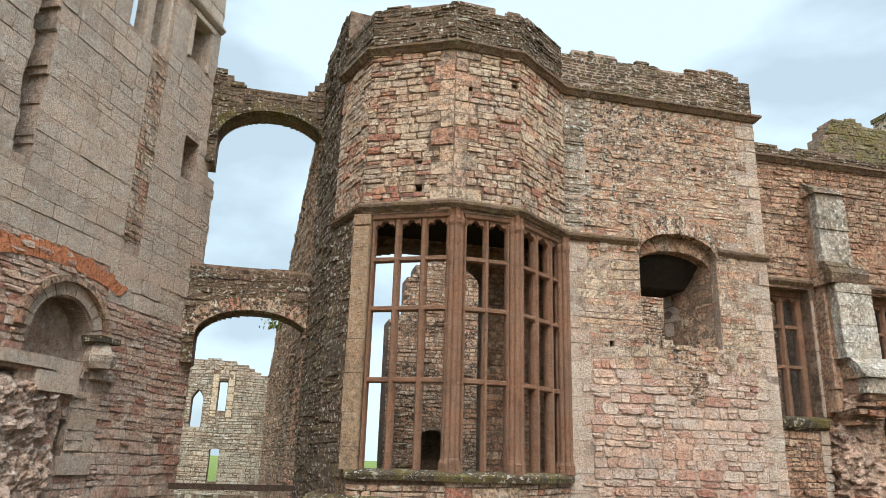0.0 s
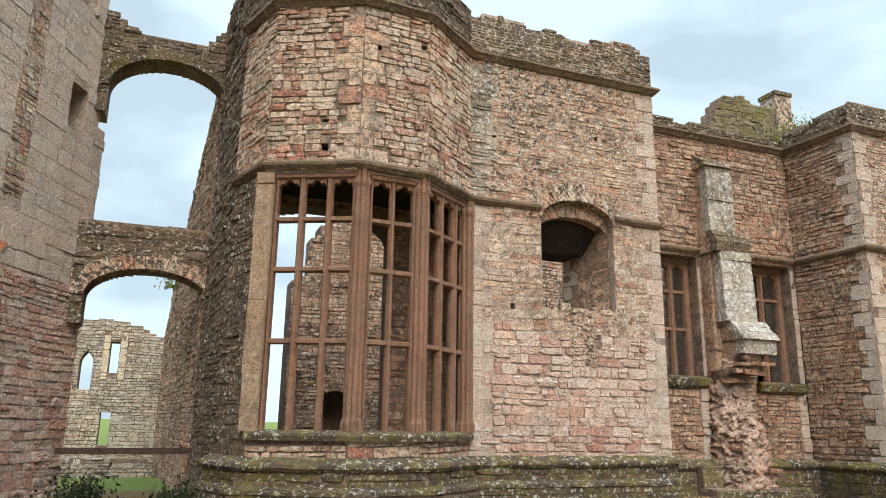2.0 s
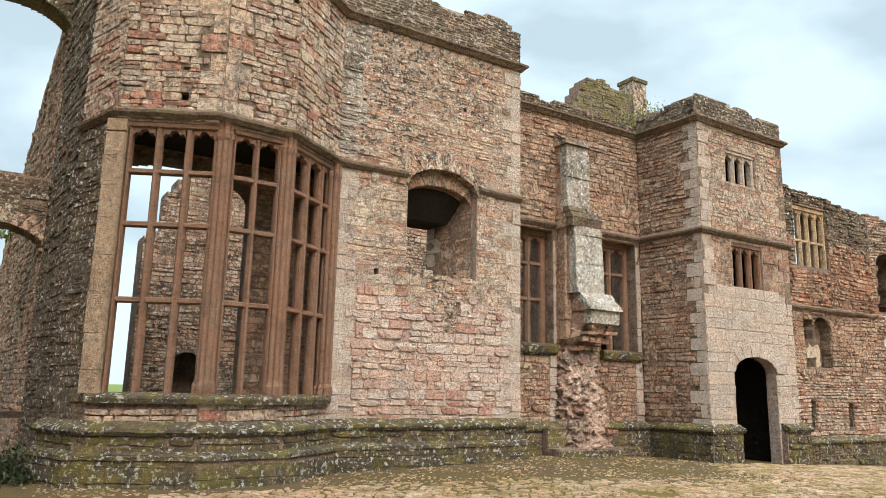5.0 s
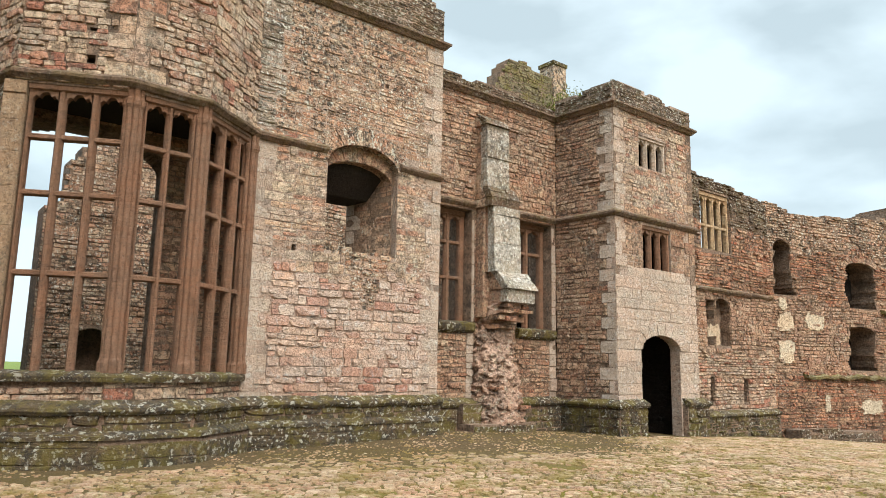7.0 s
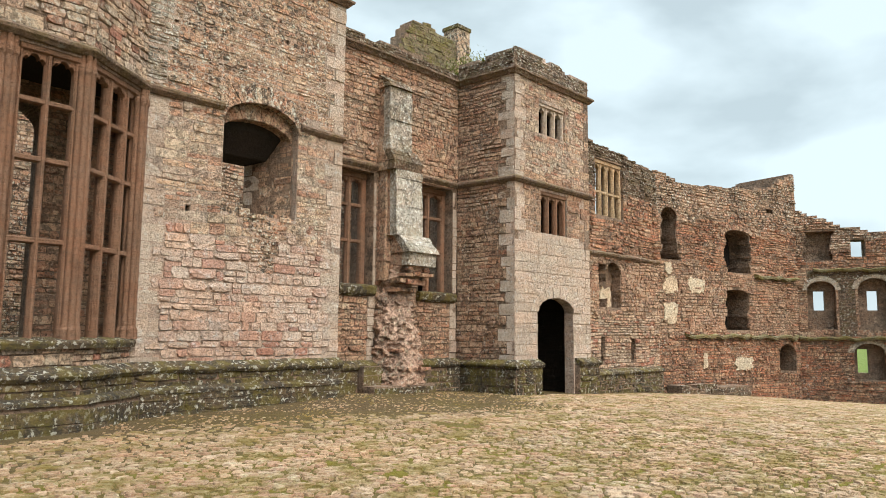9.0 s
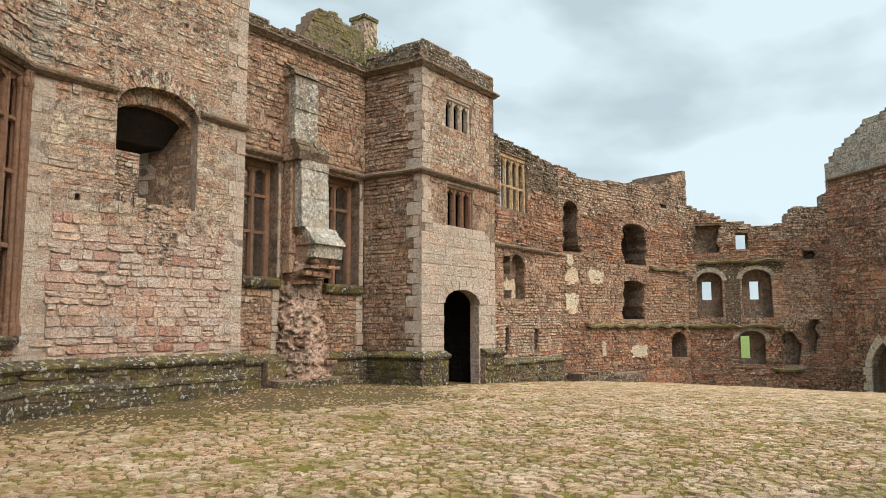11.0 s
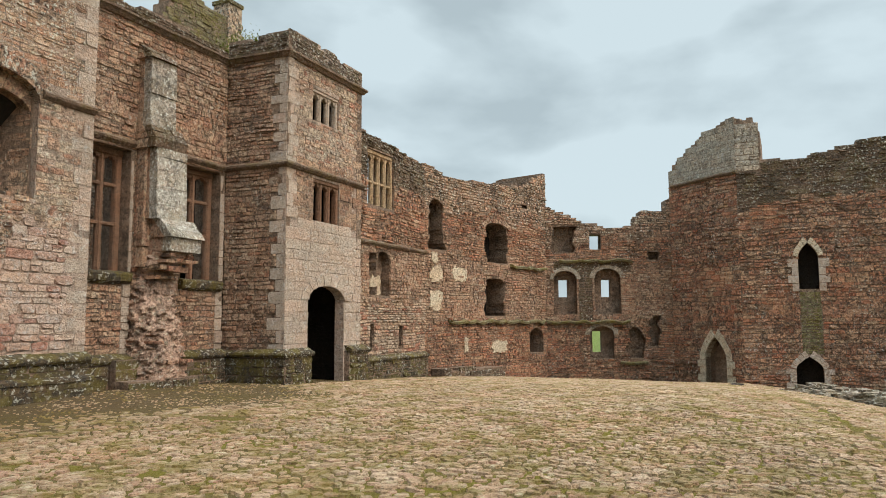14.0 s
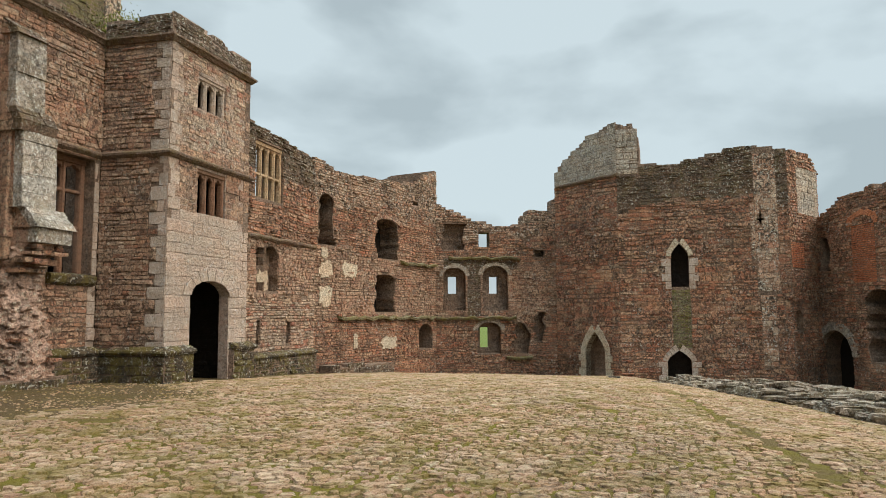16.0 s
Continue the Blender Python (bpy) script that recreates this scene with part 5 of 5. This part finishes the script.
wall("wall_far_west", (-8, 32), (1, 32), -1, curve_top((0, 5, 6.2, 8, 9), (5.6, 5.5, 5.5, 4.9, 4.6), 0.15, 22), 0.8, "pale", "pale ruined wall with empty windows beyond the arch", [opening(5.03, 5.5, 2.66, 3.8, 0.4, 1.5), opening(6.06, 6.42, 3.31, 4.6), opening(5.98, 6.37, 0.51, 1.82)], seed=55, panels=((5.8, 6.05, 3.1, 4.9, "plaster", (0.25, 0.35), (0.24, 0.26)), (6.43, 6.7, 3.1, 4.9, "plaster", (0.25, 0.35), (0.24, 0.26))))
wall("wall_low", (-3.5, 25), (0.1, 25), -0.6, ragged(0.35, 0.1, 1, 24), 0.6, "pale", "low ruined wall at the edge of the lawn", seed=57)
obox("rail", Frame((-1.75, 16.25), (0.9, 16.25)), 0, 2.65, 0, 0.09, 0.9, 1.02, M["wood"], "dark timber barrier rail across the archway", "rail", "thing")
wall("wall_hall_back", (3.45, 21.5), (22, 21.5), -0.6, curve_top((0, 0.4, 0.5, 0.9, 2, 6, 18), (5.7, 5.9, 7.0, 7.6, 7.8, 7.9, 8.3), 0.2, 23), 0.9, "aged", "rubble back wall of the roofless hall", niches=[opening(1.0, 2.0, 0.6, 2.0, 0.5)], deep=0.7, seed=56)

# mossy gable and chimney above the hall
G0, G1 = (17.0, 20.0), (23.2, 20.0)
body, fr = wall("wall_gable", G0, G1, 7.0, curve_top((1.0, 1.6, 2.4, 3.4, 3.6, 4.7, 4.75, 5.75, 5.8), (11.6, 12.8, 14.1, 14.3, 14.05, 13.9, 14.0, 14.0, 12.9), 0.08, 25), 0.8, "mossy", "moss-grown stone gable of a ruined roof", seed=58)
chimney = obox("chimney", fr, 4.85, 5.65, -0.1, 0.7, 12.6, 14.62, M["aged"], "square weathered stone chimney stack on the gable", "chimney", "thing")
cap = obox("chimney_cap", fr, 4.8, 5.7, -0.15, 0.75, 14.62, 14.78, M["plinth"], "", parent=chimney)


def leaf_clump(name, centre, size, count, seed, mat, label):
    r = random.Random(seed)
    verts, faces = [], []
    for _ in range(count):
        d = Vector((r.gauss(0, 1), r.gauss(0, 1), r.gauss(0, 1)))
        p = Vector(centre) + Vector((d.x * size[0], d.y * size[1], abs(d.z) * size[2])) * 0.5
        a = Euler((r.uniform(0, 6), r.uniform(0, 6), r.uniform(0, 6))).to_matrix()
        s = r.uniform(0.03, 0.075)
        n = len(verts)
        verts += [tuple(p + a @ Vector(q)) for q in ((-s, 0, 0), (0, -s * 0.5, 0.02), (s, 0, 0), (0, s * 0.5, 0.02))]
        faces.append((n, n + 1, n + 2, n + 3))
    return tagged(link_mesh(name, verts, faces, mat), label, "plant", kind="stuff" if name == "ivy_tuft" else "")


lm, nt, b = material("ivy_leaf", 0.6)
geo = nt.nodes.new("ShaderNodeNewGeometry")
rampc = nt.nodes.new("ShaderNodeValToRGB")
rampc.color_ramp.elements[0].color, rampc.color_ramp.elements[1].color = (0.05, 0.07, 0.012, 1), (0.2, 0.2, 0.03, 1)
nt.links.new(geo.outputs["Random Per Island"], rampc.inputs["Fac"])
nt.links.new(rampc.outputs["Color"], b.inputs["Base Color"])
M["leaf"] = lm
leaf_clump("ivy_bush", (22.5, 19.4, 12.35), (1.0, 0.6, 0.75), 2600, 3, lm, "yellow-green ivy bush growing on the wall head")
# Near-black leaves: the dark pit's shade is put into their colour.
dl, nt, b = material("shade_leaf", 0.6)
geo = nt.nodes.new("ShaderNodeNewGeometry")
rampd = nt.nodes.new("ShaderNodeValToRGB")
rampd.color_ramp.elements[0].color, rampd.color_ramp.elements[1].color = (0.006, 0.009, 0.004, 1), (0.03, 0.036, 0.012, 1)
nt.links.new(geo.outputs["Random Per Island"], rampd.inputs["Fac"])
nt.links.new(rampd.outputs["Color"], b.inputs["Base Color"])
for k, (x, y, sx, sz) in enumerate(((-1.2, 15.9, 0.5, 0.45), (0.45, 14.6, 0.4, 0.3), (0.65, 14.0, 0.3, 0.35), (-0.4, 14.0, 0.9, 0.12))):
    leaf_clump("ivy_bush", (x, y, 0.0), (sx, 0.6, sz), 700, 30 + k, dl, "ivy and nettles at the wall foot, shade put into their near-black leaves")
leaf_clump("ivy_tuft", (0.1, 24.0, 5.6), (0.35, 0.3, 0.4), 160, 4, lm, "small dark green tuft growing from the hall side wall")

# ---- low ruined footings on the court ----
M["footing"] = stone("lichened_slate_footing", [(0.2, 0.165, 0.12), (0.3, 0.255, 0.195), (0.14, 0.11, 0.08), (0.36, 0.31, 0.25)], lichen=0.7, dark=0.5, moss=0.2, crust=0.6, seed=33)
FOOT = [(27.0, 0.0), (24.6, -1.47), (21.8, -2.75), (19.6, -3.74), (16.9, -4.4), (14.4, -5.3)]
r = random.Random(77)
verts, faces = [], []
for (ax, ay), (bx, by) in zip(FOOT, FOOT[1:]):
    d = Vector((bx - ax, by - ay))
    nrm = Vector((d.y, -d.x)).normalized()
    if nrm.x < 0:
        nrm = -nrm
    n = int(d.length * 75)
    for _ in range(n):
        t, back = r.random(), r.random() ** 1.4 * 2.6
        x, y = ax + d.x * t + nrm.x * back, ay + d.y * t + nrm.y * back
        g = ground_height(x, y)
        z = g + r.random() * min(0.55, 0.18 + back * 0.55) * (1.0 if x < 24 else 0.6)
        a, b2, c = r.uniform(0.12, 0.42), r.uniform(0.1, 0.28), r.uniform(0.03, 0.07)
        turn = Euler((r.uniform(-0.1, 0.1), r.uniform(-0.1, 0.1), math.atan2(d.y, d.x) + r.uniform(-0.5, 0.5))).to_matrix()
        pts = []
        for sx, sy, sz in ((-1, -1, -1), (1, -1, -1), (1, 1, -1), (-1, 1, -1), (-1, -1, 1), (1, -1, 1), (1, 1, 1), (-1, 1, 1)):
            p = turn @ Vector((sx * a * r.uniform(0.7, 1), sy * b2 * r.uniform(0.7, 1), sz * c))
            pts.append((x + p.x, y + p.y, max(g - 0.1, z) + p.z))
        box_into(verts, faces, pts)
tagged(link_mesh("ruined_footing", verts, faces, M["footing"]), "low ruined wall footing of thin grey stones", "ruin", kind="stuff")
wall("wall_low", (25.0, 11.7), (29.0, 10.75), -1.6, ragged(-0.3, 0.08, 1, 27), 0.7, "dark", "low ruined footing along the far wall", seed=59)

# the slab shares the near-black mixed for interior shade
obox("drain_slab", Frame((26.2, 1.4), (26.9, 1.3)), 0, 0.7, 0, 0.4, ground_height(26.5, 1.4) - 0.05, ground_height(26.5, 1.4) + 0.06, M["shade_black"], "dark drain slab set in the cobbles", "drain", "thing")

# ---- cobbles ----
CP = [(0.30, 0.20, 0.117), (0.395, 0.28, 0.185), (0.48, 0.36, 0.255), (0.33, 0.22, 0.13), (0.43, 0.31, 0.21), (0.365, 0.22, 0.15)]
M["cobble"] = stone("pitched_cobble", CP, lichen=0.1, dark=0.3, moss=0.7, crust=0.1, seed=21, stain=(0.11, 0.08, 0.035))
M["cobble_piece"] = stone("pitched_cobble_single", CP, lichen=0.1, dark=0.3, moss=0.5, seed=21, pieces=True, stain=(0.11, 0.08, 0.035))


def cobble_shape(a, b2, h, r):
    base, topv = [], []
    for i in range(7):
        t = 2 * math.pi * i / 7 + r.uniform(-0.25, 0.25)
        k = r.uniform(0.8, 1.1)
        base.append((a * k * math.cos(t), b2 * k * math.sin(t), -0.03))
        topv.append((a * 0.76 * k * math.cos(t), b2 * 0.76 * k * math.sin(t), h * r.uniform(0.8, 1.15)))
    return base + topv


CF = [tuple(range(7, 14))] + [(i, (i + 1) % 7, 7 + (i + 1) % 7, 7 + i) for i in range(7)]


def paving(x, y):
    """How much of the cobbling shows, 0 to 1: towards the hall it sinks under moss and grit."""
    edge = min(9.7 - 0.3 * (x - 7.8) if x < 13 else 8.14 + 1.3 * (x - 13), 11.4) + 0.7 * noise.noise(Vector((x * 0.5, y * 0.5, 2)))
    if abs((y + 0.5) - (x - 19) * 0.115) < 0.13 and 8 < x < 20:
        return 0.0
    return max(0.0, min(1.0, 1 - (y - edge + 0.3) / 1.5))


r = random.Random(99)
verts, faces, singles = [], [], []
y = -9.0
while y < 11.5:
    x = -6.0 + r.random() * 0.1
    while x < 33.5:
        d = math.hypot(x, y)
        size = 0.075 if d < 13 else 0.1 if d < 20 else 0.14
        ang = math.degrees(math.atan2(x, y))
        if (d < 9 or -6 < ang < 112) and d < 36 and r.random() < 0.25 + 0.75 * paving(x, y) and paving(x, y) > 0.02 and noise.noise(Vector((x * 0.8, y * 0.8, 7))) > -0.58:
            big = 1.0 + 0.7 * r.random() ** 3
            a, b2, h = size * r.uniform(0.9, 1.45) * big, size * r.uniform(0.65, 1.0) * big, r.uniform(0.011, 0.034) * (0.35 + 0.65 * paving(x, y))
            px, py = x + r.uniform(-0.03, 0.03), y + r.uniform(-0.035, 0.035)
            turn = r.gauss(0.2, 0.7)
            gz = ground_height(px, py)
            if len(singles) < 300 and 6.4 < px < 10.5 and -0.6 < py < 3.2:
                singles.append((px, py, gz, a, b2, h, turn))
            else:
                n = len(verts)
                c, s2 = math.cos(turn), math.sin(turn)
                verts += [(px + c * u - s2 * v, py + s2 * u + c * v, gz + w) for u, v, w in cobble_shape(a, b2, h, r)]
                faces += [tuple(n + i for i in f) for f in CF]
        x += size * r.uniform(2.0, 2.9)
    y += 0.125
tagged(link_mesh("cobbles", verts, faces, M["cobble"], ground), kind="stuff")
pool = []
for i in range(10):
    me = bpy.data.meshes.new("cobble")
    me.from_pydata(cobble_shape(1, 1, 1, r), [], CF)
    for v in me.vertices:
        if v.co.z < 0:
            v.co.z = -1
    me.materials.append(M["cobble_piece"])
    pool.append(me)
for px, py, gz, a, b2, h, turn in singles:
    ob = new("cobble", r.choice(pool))
    ob.matrix_basis = pose(px, py, gz, 0, 0, math.degrees(turn)) @ Matrix.Diagonal((a, b2, h, 1))
    ob.parent = ground
# pebbles on the verge
verts, faces = [], []
for _ in range(16000):
    x, y = r.uniform(0.5, 18), r.uniform(6.5, 13.4)
    if paving(x, y) > 0.7 or (x > 15.2 and y > 11.6) or r.random() > 0.4 + 0.8 * noise.noise(Vector((x * 0.9, y * 0.9, 5))):
        continue
    gz = ground_height(x, y)
    n = len(verts)
    s2 = r.uniform(0.012, 0.035)
    verts += [(x + s2 * u, y + s2 * v, gz + s2 * w * 0.8) for u, v, w in cobble_shape(1, 0.8, 0.6, r)]
    faces += [tuple(n + i for i in f) for f in CF]
tagged(link_mesh("pebbles", verts, faces, M["cobble"], ground), kind="stuff")
